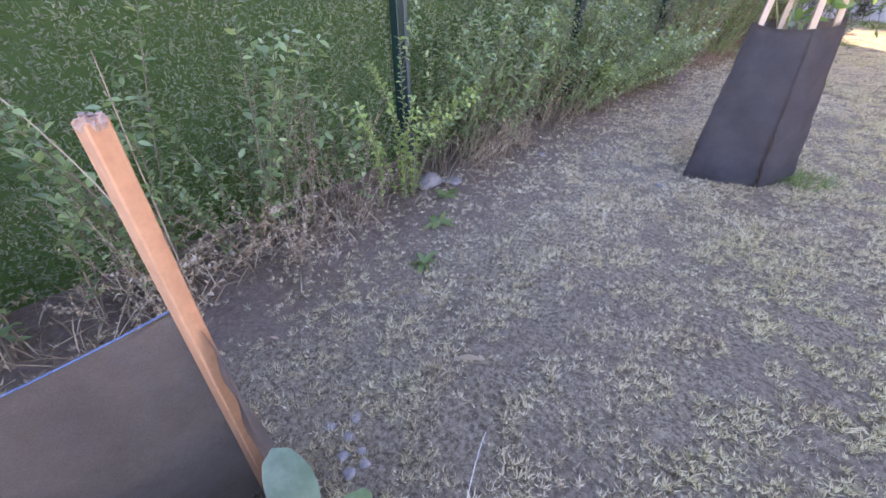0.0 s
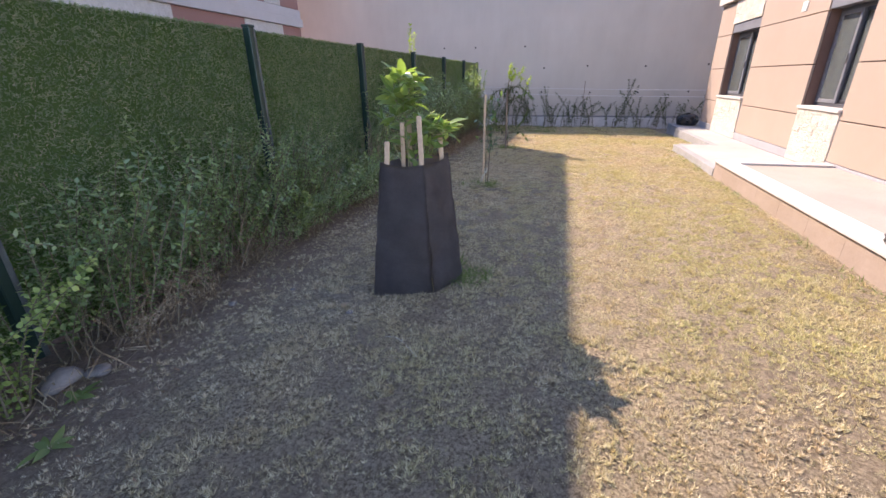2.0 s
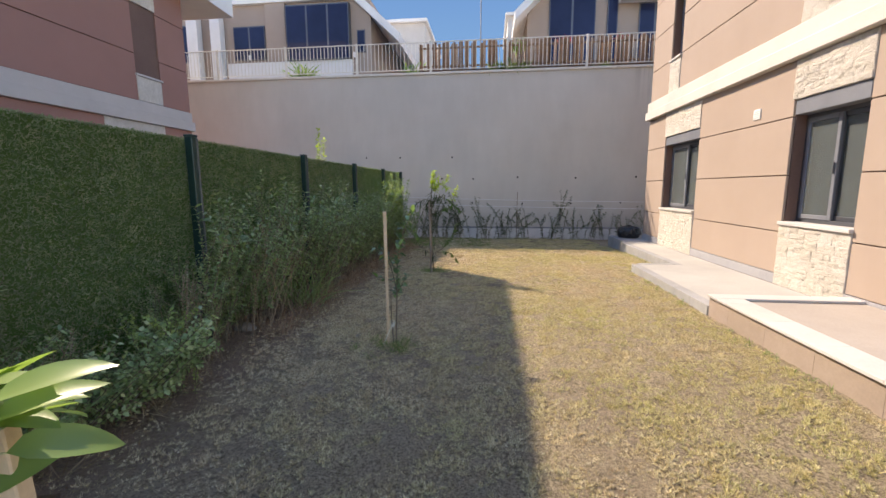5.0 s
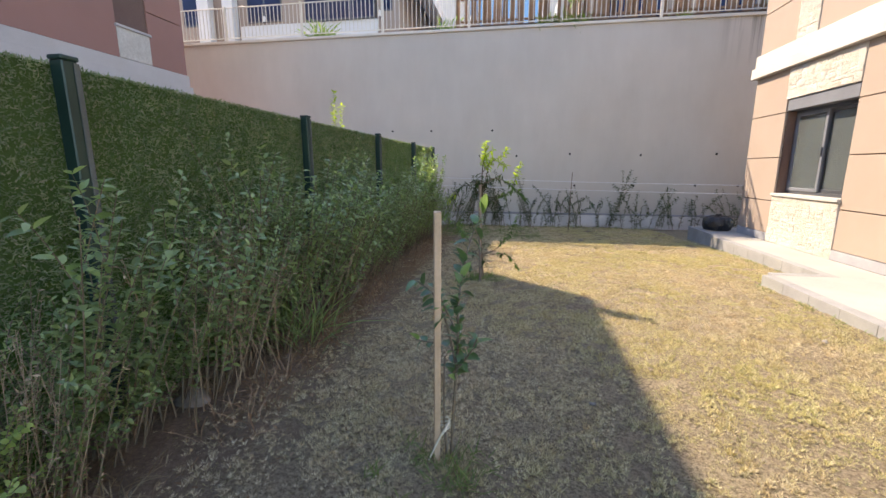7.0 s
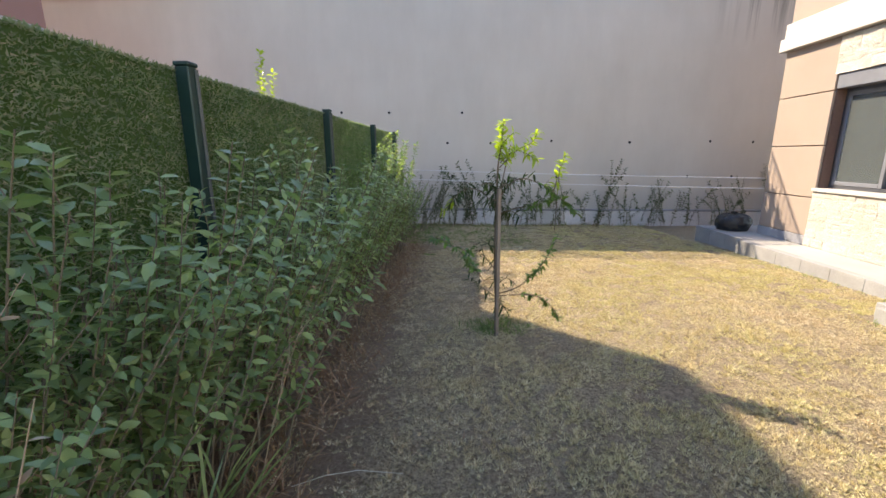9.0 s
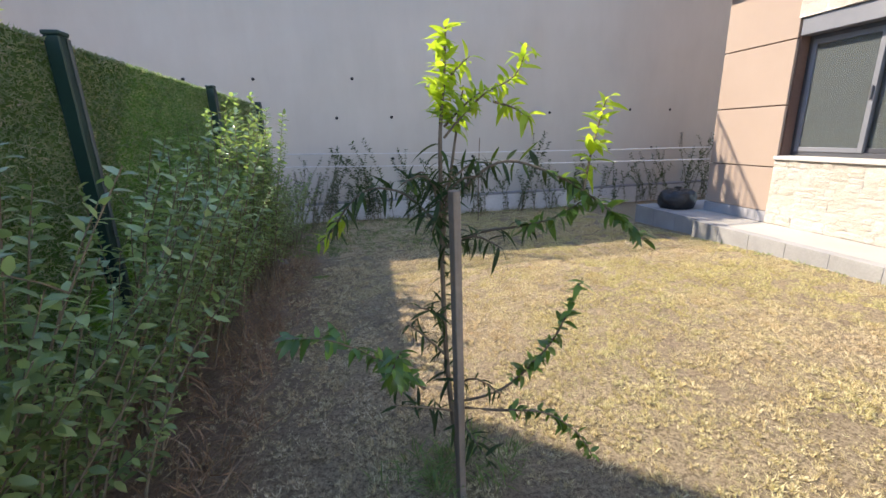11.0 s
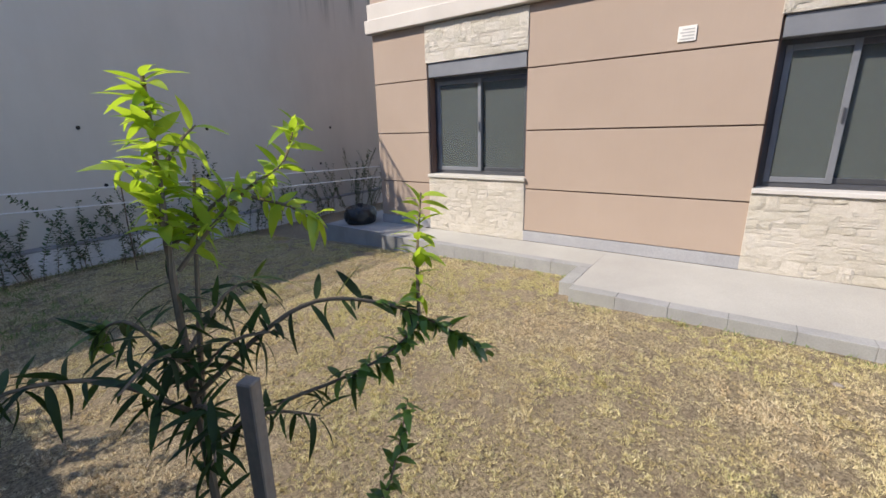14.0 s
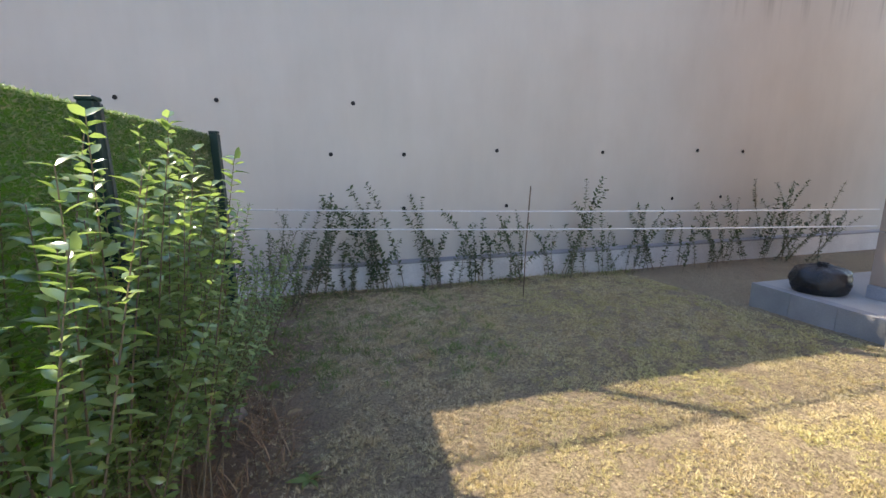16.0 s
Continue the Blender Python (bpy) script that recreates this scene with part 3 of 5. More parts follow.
def build_house():
    house = thing("house", "two-storey house with salmon rendered facade, cream band and stone cladding", "house", (0, 0, 0))
    z_top = 6.7
    cuts1 = [W1, W2]
    U1, U2 = (13.1, 13.61), (8.37, 9.48)
    # bare wall behind the render, with real openings
    bm = bmesh.new()
    for y0, y1 in split(NEAR, FAR, cuts1):
        box(bm, (4.535, y0, -0.3), (4.78, y1, 3.13))
    for y0, y1 in cuts1:
        box(bm, (4.535, y0, -0.3), (4.78, y1, 0.985))
        box(bm, (4.535, y0, 2.615), (4.78, y1, 3.13))
    for y0, y1 in split(NEAR, FAR, [U1, U2]):
        box(bm, (4.535, y0, 3.13), (4.78, y1, z_top))
    for y0, y1 in (U1, U2):
        box(bm, (4.535, y0, 3.13), (4.78, y1, 4.27))
        box(bm, (4.535, y0, 5.6), (4.78, y1, z_top))
    box(bm, (4.54, FAR - 0.251, -0.3), (12, FAR - 0.001, z_top - 0.001))
    box(bm, (4.78, NEAR + 0.005, -0.3), (12, NEAR + 0.25, z_top))
    part("wall", bm, M_GROOVE, house)
    # render panels between the grooves
    for z0, z1 in COURSES:
        for y0, y1 in split(NEAR - 0.035, FAR + 0.035, [(a - 0.02, c + 0.02) for a, c in cuts1]):
            part("render_panel", boxed((4.5, y0, z0), (4.534, y1, z1), 0.004), M_FACADE, house)
    for z0, z1 in UPPER:
        for y0, y1 in split(NEAR - 3.2, FAR + 0.035, [(U1[0] - 0.01, U1[1] + 0.01), (U2[0] - 0.01, U2[1] + 0.01)]):
            part("render_panel", boxed((4.5, y0, z0), (4.534, y1, z1), 0.004), M_FACADE, house)
        if z1 > 5.5:
            for u in (U1, U2):
                part("render_panel", boxed((4.5, u[0] - 0.009, max(z0, 5.6)), (4.534, u[1] + 0.009, z1), 0.004), M_FACADE, house)
    for z0, z1 in COURSES:
        part("render_panel", boxed((4.54, NEAR - 0.035, z0), (11.5, NEAR, z1), 0.004), M_FACADE, house)
    for z0, z1 in COURSES + UPPER:
        part("render_panel", boxed((4.536, FAR + 0.001, z0), (12, FAR + 0.034, z1), 0.004), M_FACADE, house)
    # cream band, two stepped mouldings
    part("band", boxed((4.40, NEAR - 3.2, 3.135), (4.534, FAR + 0.09, 3.33), 0.008), M_BAND, house, "cream string course")
    part("band", boxed((4.44, NEAR - 3.2, 3.332), (4.534, FAR + 0.06, 3.555), 0.008), M_BAND, house, "cream string course")
    # upper floor carried out over the patio
    part("soffit", boxed((4.54, NEAR - 3.2, 3.14), (12, NEAR - 0.04, 3.55), 0.006), M_WHITE, house, "white soffit over the patio")
    part("wall", boxed((4.54, NEAR - 3.2, 3.552), (4.78, NEAR - 0.002, z_top)), M_GROOVE, house)
    part("wall", boxed((4.8, NEAR - 3.2, 3.552), (12, NEAR - 2.95, z_top)), M_FACADE, house)
    part("floor_slab", boxed((4.79, NEAR + 0.26, 3.14), (12, FAR - 0.01, 3.4)), M_WHITE, house)
    part("roof", boxed((4.1, NEAR - 3.5, z_top + 0.002), (12.5, FAR + 0.6, z_top + 0.25), 0.02), M_WHITE, house, "flat white roof edge")
    part("inner_wall", boxed((7.5, NEAR + 0.3, -0.3), (7.6, FAR - 0.02, z_top - 0.01)), M_ROOM, house)
    part("inner_floor", boxed((4.79, NEAR + 0.26, -0.1), (7.49, FAR - 0.01, 0.25)), M_ROOM, house)
    # plinth
    for y0, y1 in split(NEAR - 0.04, FAR + 0.04, cuts1):
        part("plinth", boxed((4.488, y0, 0.12), (4.534, y1, 0.262), 0.003), M_PLINTH, house, "grey plinth strip")
    # windows and their stone
    for (y0, y1) in cuts1:
        facade_window(house, 4.5, y0, y1, 0.985, 2.615)
        stone_panel(house, y0 - 0.02, y1 + 0.03, 0.12, 0.952, 4.485)
        stone_panel(house, y0 - 0.02, y1 + 0.03, 2.617, 3.12, 4.485)
    for u in (U1, U2):
        facade_window(house, 4.5, u[0], u[1], 4.27, 5.6, shutter=False)
        stone_panel(house, u[0], u[1], 3.56, 4.235, 4.485)
    # wall plate with small print
    plate = part("wall_plate", boxed((4.485, 10.16, 2.48), (4.4995, 10.33, 2.63), 0.004), M_WHITE, house, "small white plate")
    for k in range(4):
        part("print_bar", boxed((4.482, 10.18, 2.50 + 0.03 * k), (4.4848, 10.31 - 0.02 * (k % 2), 2.512 + 0.03 * k)), M_BARS, plate)
    part("outlet", boxed((5.05, NEAR - 0.06, 0.62), (5.17, NEAR - 0.036, 0.74), 0.005), M_SHUTTER, house, "small grey outdoor socket")


build_house()


# ---- walkway and patio ----
def build_walkway():
    walk_slab = part("walkway", boxed((3.14, 8.2, -0.5), (4.486, 10.85, 0.117)), M_CONC)
    tagged(walk_slab, "pale grey concrete walkway along the house", "path", kind="structure")
    part("walkway_slab", boxed((3.88, 10.852, -0.5), (4.486, 14.05, 0.117)), M_CONC, walk_slab)
    part("walkway_slab", boxed((3.98, 14.052, -0.5), (6.4, 15.5, 0.117)), M_CONC, walk_slab)

    def kerb(lo, hi):
        part("kerb_stone", boxed(lo, hi, 0.003), M_KERB, walk_slab)
    y = 8.2
    while y < 10.8:
        kerb((3.0, y + 0.001, -0.4), (3.137, min(y + 0.44, 10.85) - 0.001, 0.119))
        y += 0.44
    x = 3.14
    while x < 3.74:
        kerb((x + 0.002, 10.853, -0.4), (min(x + 0.37, 3.74) - 0.001, 10.99, 0.119))
        x += 0.37
    y = 10.853
    while y < 14.0:
        kerb((3.743, y + 0.001, -0.4), (3.877, min(y + 0.46, 14.05) - 0.001, 0.119))
        y += 0.46
    y = 14.053
    while y < 15.4:
        kerb((3.85, y + 0.001, -0.4), (3.977, min(y + 0.48, 15.5) - 0.001, 0.119))
        y += 0.48


def build_patio():
    patio = part("patio", boxed((3.03, -6, -0.4), (12, 8.19, 0.225)), M_PATIO)
    tagged(patio, "raised tan patio beside the house", "patio", kind="structure")
    y = -3.0
    while y < 8.1:
        part("riser_tile", boxed((3.012, y + 0.0008, -0.05), (3.029, min(y + 0.5992, 8.19), 0.222), 0.001), M_RISER, patio, "brown riser tile")
        part("coping_slab", boxed((2.985, y + 0.0008, 0.228), (3.27, min(y + 0.5992, 7.998), 0.255), 0.002), M_COPE, patio, "pale stone edging")
        y += 0.6
    part("coping_slab", boxed((2.985, 8.0, 0.228), (4.48, 8.2, 0.256), 0.004), M_COPE, patio, "pale stone edging")


build_walkway()
build_patio()


# ---- green fence ----
POSTS = [-5.1, -2.7, -0.3, 2.1, 4.5, 6.91, 9.31, 11.67, 14.02, 16.18]
FX, FTOP = -2.33, 1.97


def build_fence():
    fence = thing("fence", "artificial green hedge fence on dark green steel posts", "fence", (FX, 5, 0))
    fence.location = (0, 0, 0)
    for y in POSTS:
        z = float(lawn_z(FX, y))
        bm = boxed((FX - 0.005, y - 0.04, z - 0.15), (FX + 0.07, y + 0.04, FTOP - 0.01), 0.006)
        post = part("post", bm, M_POST, fence, "dark green square steel post")
        part("flange", boxed((FX + 0.071, y + 0.012, z - 0.1), (FX + 0.076, y + 0.04, FTOP - 0.02), 0.001), M_FLANGE, post, "dull grey-green clip rail")
        part("cap", boxed((FX - 0.01, y - 0.044, FTOP - 0.0098), (FX + 0.075, y + 0.044, FTOP + 0.012), 0.005), M_POST, post)
    for y0, y1 in zip(POSTS, POSTS[1:]):
        z = float(lawn_z(FX, y1))
        panel = part("hedge_panel", boxed((FX - 0.05, y0 + 0.002, z + 0.02), (FX - 0.012, y1 - 0.002, FTOP - 0.03), 0.005), M_PANEL, fence, "panel of green plastic hedge needles")
        if y1 < -2:
            continue
        area = (y1 - y0) * 1.95
        n = int(area * 7600)
        y, zz = rng.uniform(y0 + 0.01, y1 - 0.01, n), rng.uniform(z + 0.03, FTOP - 0.02, n)
        P = np.stack([np.full(n, FX - 0.012), y, zz], 1)
        D = np.stack([np.abs(rng.normal(0.6, 0.3, n)), rng.normal(0, 0.7, n), rng.normal(0.15, 0.7, n)], 1)
        nt_ = 1500
        Pt = np.stack([rng.uniform(FX - 0.07, FX + 0.005, nt_), rng.uniform(y0, y1, nt_), np.full(nt_, FTOP - 0.035)], 1)
        Dt = np.stack([rng.normal(0.1, 0.5, nt_), rng.normal(0, 0.6, nt_), np.abs(rng.normal(0.9, 0.3, nt_))], 1)
        ob = blades("needles", np.concatenate([P, Pt]), np.concatenate([D, Dt]), rng.uniform(0.014, 0.030, n + nt_), rng.uniform(0.007, 0.013, n + nt_), M_NEEDLE, panel)
        tagged(ob, kind="stuff")


build_fence()


# ---- railing and slat fence above the wall ----
def build_railing():
    rail = thing("railing", "cream painted steel railing on top of the wall", "railing")
    x0, x1, y = -12.0, 12.2, 18.15
    for z0, z1 in ((5.50, 5.525), (6.385, 6.415)):
        part("rail", boxed((x0, y - 0.015, z0), (x1, y + 0.015, z1), 0.004), M_RAIL, rail)
    x = x0
    while x < x1 + 0.01:
        part("post", boxed((x - 0.035, y - 0.035, 5.412), (x + 0.035, y + 0.035, 6.44), 0.005), M_RAIL, rail)
        x += 2.6
    base = boxed((-0.009, -0.009, 5.526), (0.009, 0.009, 6.384))
    first = part("baluster", base, M_RAIL, rail)
    n = int((x1 - x0) / 0.13)
    first.location = (x0 + 0.13, y, 0)
    for k in range(2, n):
        b = new("baluster", first.data)
        b.parent = rail
        b.location = (x0 + 0.13 * k, y, 0)
    slats = thing("slat_fence", "weathered brown wooden slat fence behind the railing", "fence")
    for z in (5.65, 6.25):
        part("rail", boxed((-2.0, 18.43, z), (12.2, 18.46, z + 0.06), 0.004), M_BAMBOO, slats)
    base = part("slat", boxed((-0.049, 18.46, 5.42), (0.049, 18.48, 6.42), 0.004), M_BAMBOO, slats)
    base.location.x = -1.95
    x = -1.84
    while x < 12.1:
        b = new("slat", base.data)
        b.parent = slats
        b.location = (x, 0, random.uniform(-0.02, 0.1))
        b.rotation_euler = (0, random.uniform(-0.03, 0.03), 0)
        x += random.uniform(0.098, 0.122)


build_railing()


def build_planting_strip():
    board = part("timber_edging", boxed((-2.0, 18.33, 5.411), (12.2, 18.37, 5.53), 0.006), M_EDGING)
    tagged(board, "dark brown timber edging along the top of the wall", "edging")
    for x, n, h in ((0.7, 60, 0.42), (1.15, 70, 0.5), (1.6, 50, 0.38), (4.2, 30, 0.28), (6.6, 70, 0.55), (7.1, 60, 0.5)):
        t = thing("trailing_plant", "low dusty green plant growing along the timber edging", "plant", (x, 18.28, 5.412), "edging plants")
        P = rng.normal(0, 1, (n, 3)) * (0.16, 0.03, 0.0)
        D = rng.normal(0, 0.5, (n, 3)) + (0, -0.15, 0.9)
        leaves("foliage", P, D, rng.uniform(0.4, 1.0, n) * h, 0.03, M_WEED, t, droop=0.6, seg=3)


build_planting_strip()


# ---- houses on the terrace and next door ----
def sloped_roof(bm, x0, x1, y0, y1, za, zb, t):
    """A slab whose height runs from za at x0 to zb at x1."""
    v = [bm.verts.new(c) for c in ((x0, y0, za), (x1, y0, zb), (x1, y1, zb), (x0, y1, za), (x0, y0, za + t), (x1, y0, zb + t), (x1, y1, zb + t), (x0, y1, za + t))]
    for f in ((3, 2, 1, 0), (4, 5, 6, 7), (0, 1, 5, 4), (1, 2, 6, 5), (2, 3, 7, 6), (3, 0, 4, 7)):
        bm.faces.new([v[i] for i in f])
    return bm


def glazing(parent, name, x0, x1, z0, z1, y, bars):
    w = part(name, boxed((x0, y - 0.02, z0), (x1, y + 0.05, z1), 0.004), M_ANTHRA, parent)
    step = (x1 - x0) / bars
    for k in range(bars):
        part("pane", boxed((x0 + step * k + 0.04, y - 0.028, z0 + 0.05), (x0 + step * (k + 1) - 0.04, y - 0.021, z1 - 0.05)), M_BLUEGLASS, w)
    return w


def build_upper_houses():
    a = thing("terrace_house", "brown rendered house with blue glazed bay above the wall", "house")
    part("wall", boxed((-14, 21.5, 5.252), (-4.6, 32, 9.3)), M_FACADE, a)
    part("pier", boxed((-9.2, 21.35, 5.252), (-8.3, 21.498, 9.3), 0.01), M_FACADE, a)
    part("column", boxed((-11.6, 21.1, 5.252), (-11.15, 21.45, 9.2), 0.01), M_WHITE, a, "white column")
    part("column", boxed((-12.7, 21.1, 5.252), (-12.2, 21.45, 9.2), 0.01), M_WHITE, a, "white column")
    glazing(a, "window", -10.75, -9.3, 7.05, 8.45, 21.47, 2)
    glazing(a, "window", -13.6, -12.9, 7.05, 8.6, 21.47, 1)
    part("parapet", boxed((-11.0, 21.30, 5.252), (-5.4, 21.42, 6.9), 0.01), M_WHITE, a, "white low parapet")
    bay = glazing(a, "glazed_bay", -8.2, -5.45, 6.9, 9.1, 21.2, 3)
    part("bay_side", boxed((-8.2, 21.252, 6.9), (-5.45, 21.49, 9.1)), M_ANTHRA, bay)
    part("fascia", sloped_roof(bmesh.new(), -5.3, -3.35, 21.3, 30, 9.3, 7.5, 0.38), M_WHITE, a, "white sloping roof edge")
    part("roof", boxed((-14.5, 21.3, 9.302), (-5.3, 32, 9.68)), M_WHITE, a)
    glazing(a, "window", -5.2, -4.85, 7.2, 8.1, 21.47, 1)
    for x0, x1, y0, top in ((-9.0, -4.2, 34.0, 12.9), (1.75, 4.6, 40.0, 15.3)):
        b = thing("terrace_house", "pale flat-roofed house standing farther up the slope", "house")
        part("wall", boxed((x0, y0, 5.252), (x1, y0 + 8, top)), M_BAND, b)
        part("roof", boxed((x0 - 0.2, y0 - 0.3, top + 0.002), (x1 + 0.2, y0 + 8.3, top + 0.22), 0.02), M_WHITE, b, "thin white roof edge")
    c = thing("terrace_house", "brown house with wide blue windows behind the slat fence", "house")
    part("wall", boxed((1.9, 21.5, 5.252), (9.5, 32, 9.6)), M_FACADE, c)
    glazing(c, "window", 2.75, 4.55, 6.2, 9.2, 21.46, 2)
    glazing(c, "window", 5.0, 5.4, 6.2, 9.2, 21.46, 1)
    glazing(c, "window", 6.2, 7.4, 6.2, 8.6, 21.46, 2)
    part("roof", sloped_roof(bmesh.new(), 1.35, 4.0, 20.7, 32, 7.9, 10.4, 0.35), M_WHITE, c, "white sloping roof edge")
    part("balcony", boxed((5.4, 20.6, 8.6), (9.5, 21.45, 9.1), 0.01), M_WHITE, c)
    for x, hz in ((-9.9, 7.0), (-5.25, 6.95), (1.9, 6.95), (-11.4, 6.95)):
        lamp = thing("wall_lantern", "small black and white wall lantern", "lamp", (x, 21.2, hz), "lanterns")
        bm = bmesh.new()
        tube(bm, [(0, 0.08, -0.08), (0, 0.02, -0.1), (0, 0, -0.02)], 0.012, 6)
        part("arm", bm, M_LAMP, lamp)
        bm = bmesh.new()
        tube(bm, [(0, 0, -0.02), (0, 0, 0.0), (0, 0, 0.14), (0, 0, 0.2)], [0.03, 0.05, 0.07, 0.015], 6)
        part("lantern_body", bm, M_WHITE, lamp)
    # mast
    bm = bmesh.new()
    tube(bm, [(-0.45, 40, 5.25), (-0.45, 40, 17)], 0.05, 6)
    mast = part("antenna_mast", bm, M_SHUTTER)
    tagged(mast, "thin grey mast standing behind the terrace", "mast")


build_upper_houses()


def build_backdrop():
    """A plain curved sheet of clear blue sky, far beyond the terrace."""
    m = bpy.data.materials.new("clear_blue_sky")
    m.use_nodes = True
    nt = m.node_tree
    tc, sp = nt.nodes.new("ShaderNodeTexCoord"), nt.nodes.new("ShaderNodeSeparateXYZ")
    nt.links.new(tc.outputs["Generated"], sp.inputs[0])
    em = nt.nodes.new("ShaderNodeEmission")
    nt.links.new(ramp(nt, sp.outputs[2], [(0.0, (0.13, 0.20, 0.27)), (0.35, (0.075, 0.165, 0.29)), (1.0, (0.035, 0.10, 0.25))]), em.inputs[0])
    nt.links.new(em.outputs[0], nt.nodes["Material Output"].inputs[0])
    bm = bmesh.new()
    cols = []
    for k in range(25):
        a = radians(-42 + 84 * k / 24)
        cols.append([bm.verts.new((800 * math.sin(a), 800 * math.cos(a), z)) for z in (-20, 440)])
    for c0, c1 in zip(cols, cols[1:]):
        bm.faces.new((c0[0], c1[0], c1[1], c0[1]))
    tagged(part("backdrop", bm, m), "clear blue sky beyond the terrace", "sky", kind="structure")


build_backdrop()


def build_neighbour():
    h = thing("neighbour_house", "red-brown rendered house with cream band and white eaves", "house")
    x, far, near = -7.8, 14.26, -3.0
    z_top = 6.9
    part("wall", boxed((-16, near, -0.3), (x - 0.003, far, 9.0)), M_GROOVE, h)
    for z0, z1 in ((-0.2, 0.9), (0.92, 1.95), (1.97, 3.05), (3.56, 4.6), (4.62, 5.7), (5.72, 6.9)):
        for y0, y1 in split(near, far + 0.03, [(8.2, 9.25), (12.58, 13.32)] if z0 > 3.2 else [(6.5, 9.25), (11.6, 13.3)]):
            part("render_panel", boxed((x - 0.0025, y0, z0), (x + 0.03, y1, z1), 0.004), M_FACADE_N, h)
    part("render_panel", boxed((-16, far + 0.002, -0.2), (x - 0.005, far + 0.03, 9.0), 0.004), M_FACADE_N, h)
    for z0, z1, d in ((3.06, 3.3, 0.1), (3.302, 3.55, 0.06)):
        part("band", boxed((x - 0.0025, near, z0), (x + d, far + d, z1), 0.008), M_BAND, h, "cream string course")
    for y0, y1 in ((8.2, 9.25), (12.58, 13.32)):
        part("stone_cladding", boxed((x, y0, 3.56), (x + 0.05, y1, 4.12), 0.01), M_STONE, h)
        facade_window(h, x + 0.03, y0, y1, 4.15, 5.75, shutter=False, inward=-1, glass=M_BLUEGLASS)
        part("stone_cladding", boxed((x, y0, 5.76), (x + 0.05, y1, 6.88), 0.01), M_STONE, h)
    for y0, y1 in ((6.5, 9.25), (11.6, 13.3)):
        part("stone_cladding", boxed((x, y0, -0.2), (x + 0.05, y1, 3.05), 0.01), M_STONE, h)
    # eaves, and an unseen roof block placed by the shadow it throws on the lawn
    bm = bmesh.new()
    v = [bm.verts.new(c) for c in ((-16, near - 0.6, 6.9), (-7.05, near - 0.6, 6.9), (-7.05, 15.5, 6.43), (-16, 15.5, 6.43), (-16, near - 0.6, 7.4), (-7.05, near - 0.6, 7.4), (-7.05, 15.5, 6.95), (-16, 15.5, 6.95))]
    for f in ((3, 2, 1, 0), (4, 5, 6, 7), (0, 1, 5, 4), (1, 2, 6, 5), (2, 3, 7, 6), (3, 0, 4, 7)):
        bm.faces.new([v[i] for i in f])
    part("eave", bm, M_WHITE, h, "white boxed eaves")
    part("roof", boxed((-15.5, near - 0.4, 7.42), (-7.2, 16.43, 9.2), 0.02), M_WHITE, h, "unseen white roof block that shades the lawn")


build_neighbour()


# ---- turf ----
def value_noise(x, y, cell, seed):
    """Smooth random values over the lawn, one every cell metres."""
    r = np.random.default_rng(seed)
    g = r.uniform(0, 1, (int(12 / cell) + 3, int(24 / cell) + 3))
    u, v = (x + 4) / cell, (y + 4) / cell
    i, j = u.astype(int), v.astype(int)
    fu, fv = u - i, v - j
    fu, fv = fu * fu * (3 - 2 * fu), fv * fv * (3 - 2 * fv)
    return (g[i, j] * (1 - fu) + g[i + 1, j] * fu) * (1 - fv) + (g[i, j + 1] * (1 - fu) + g[i + 1, j + 1] * fu) * fv


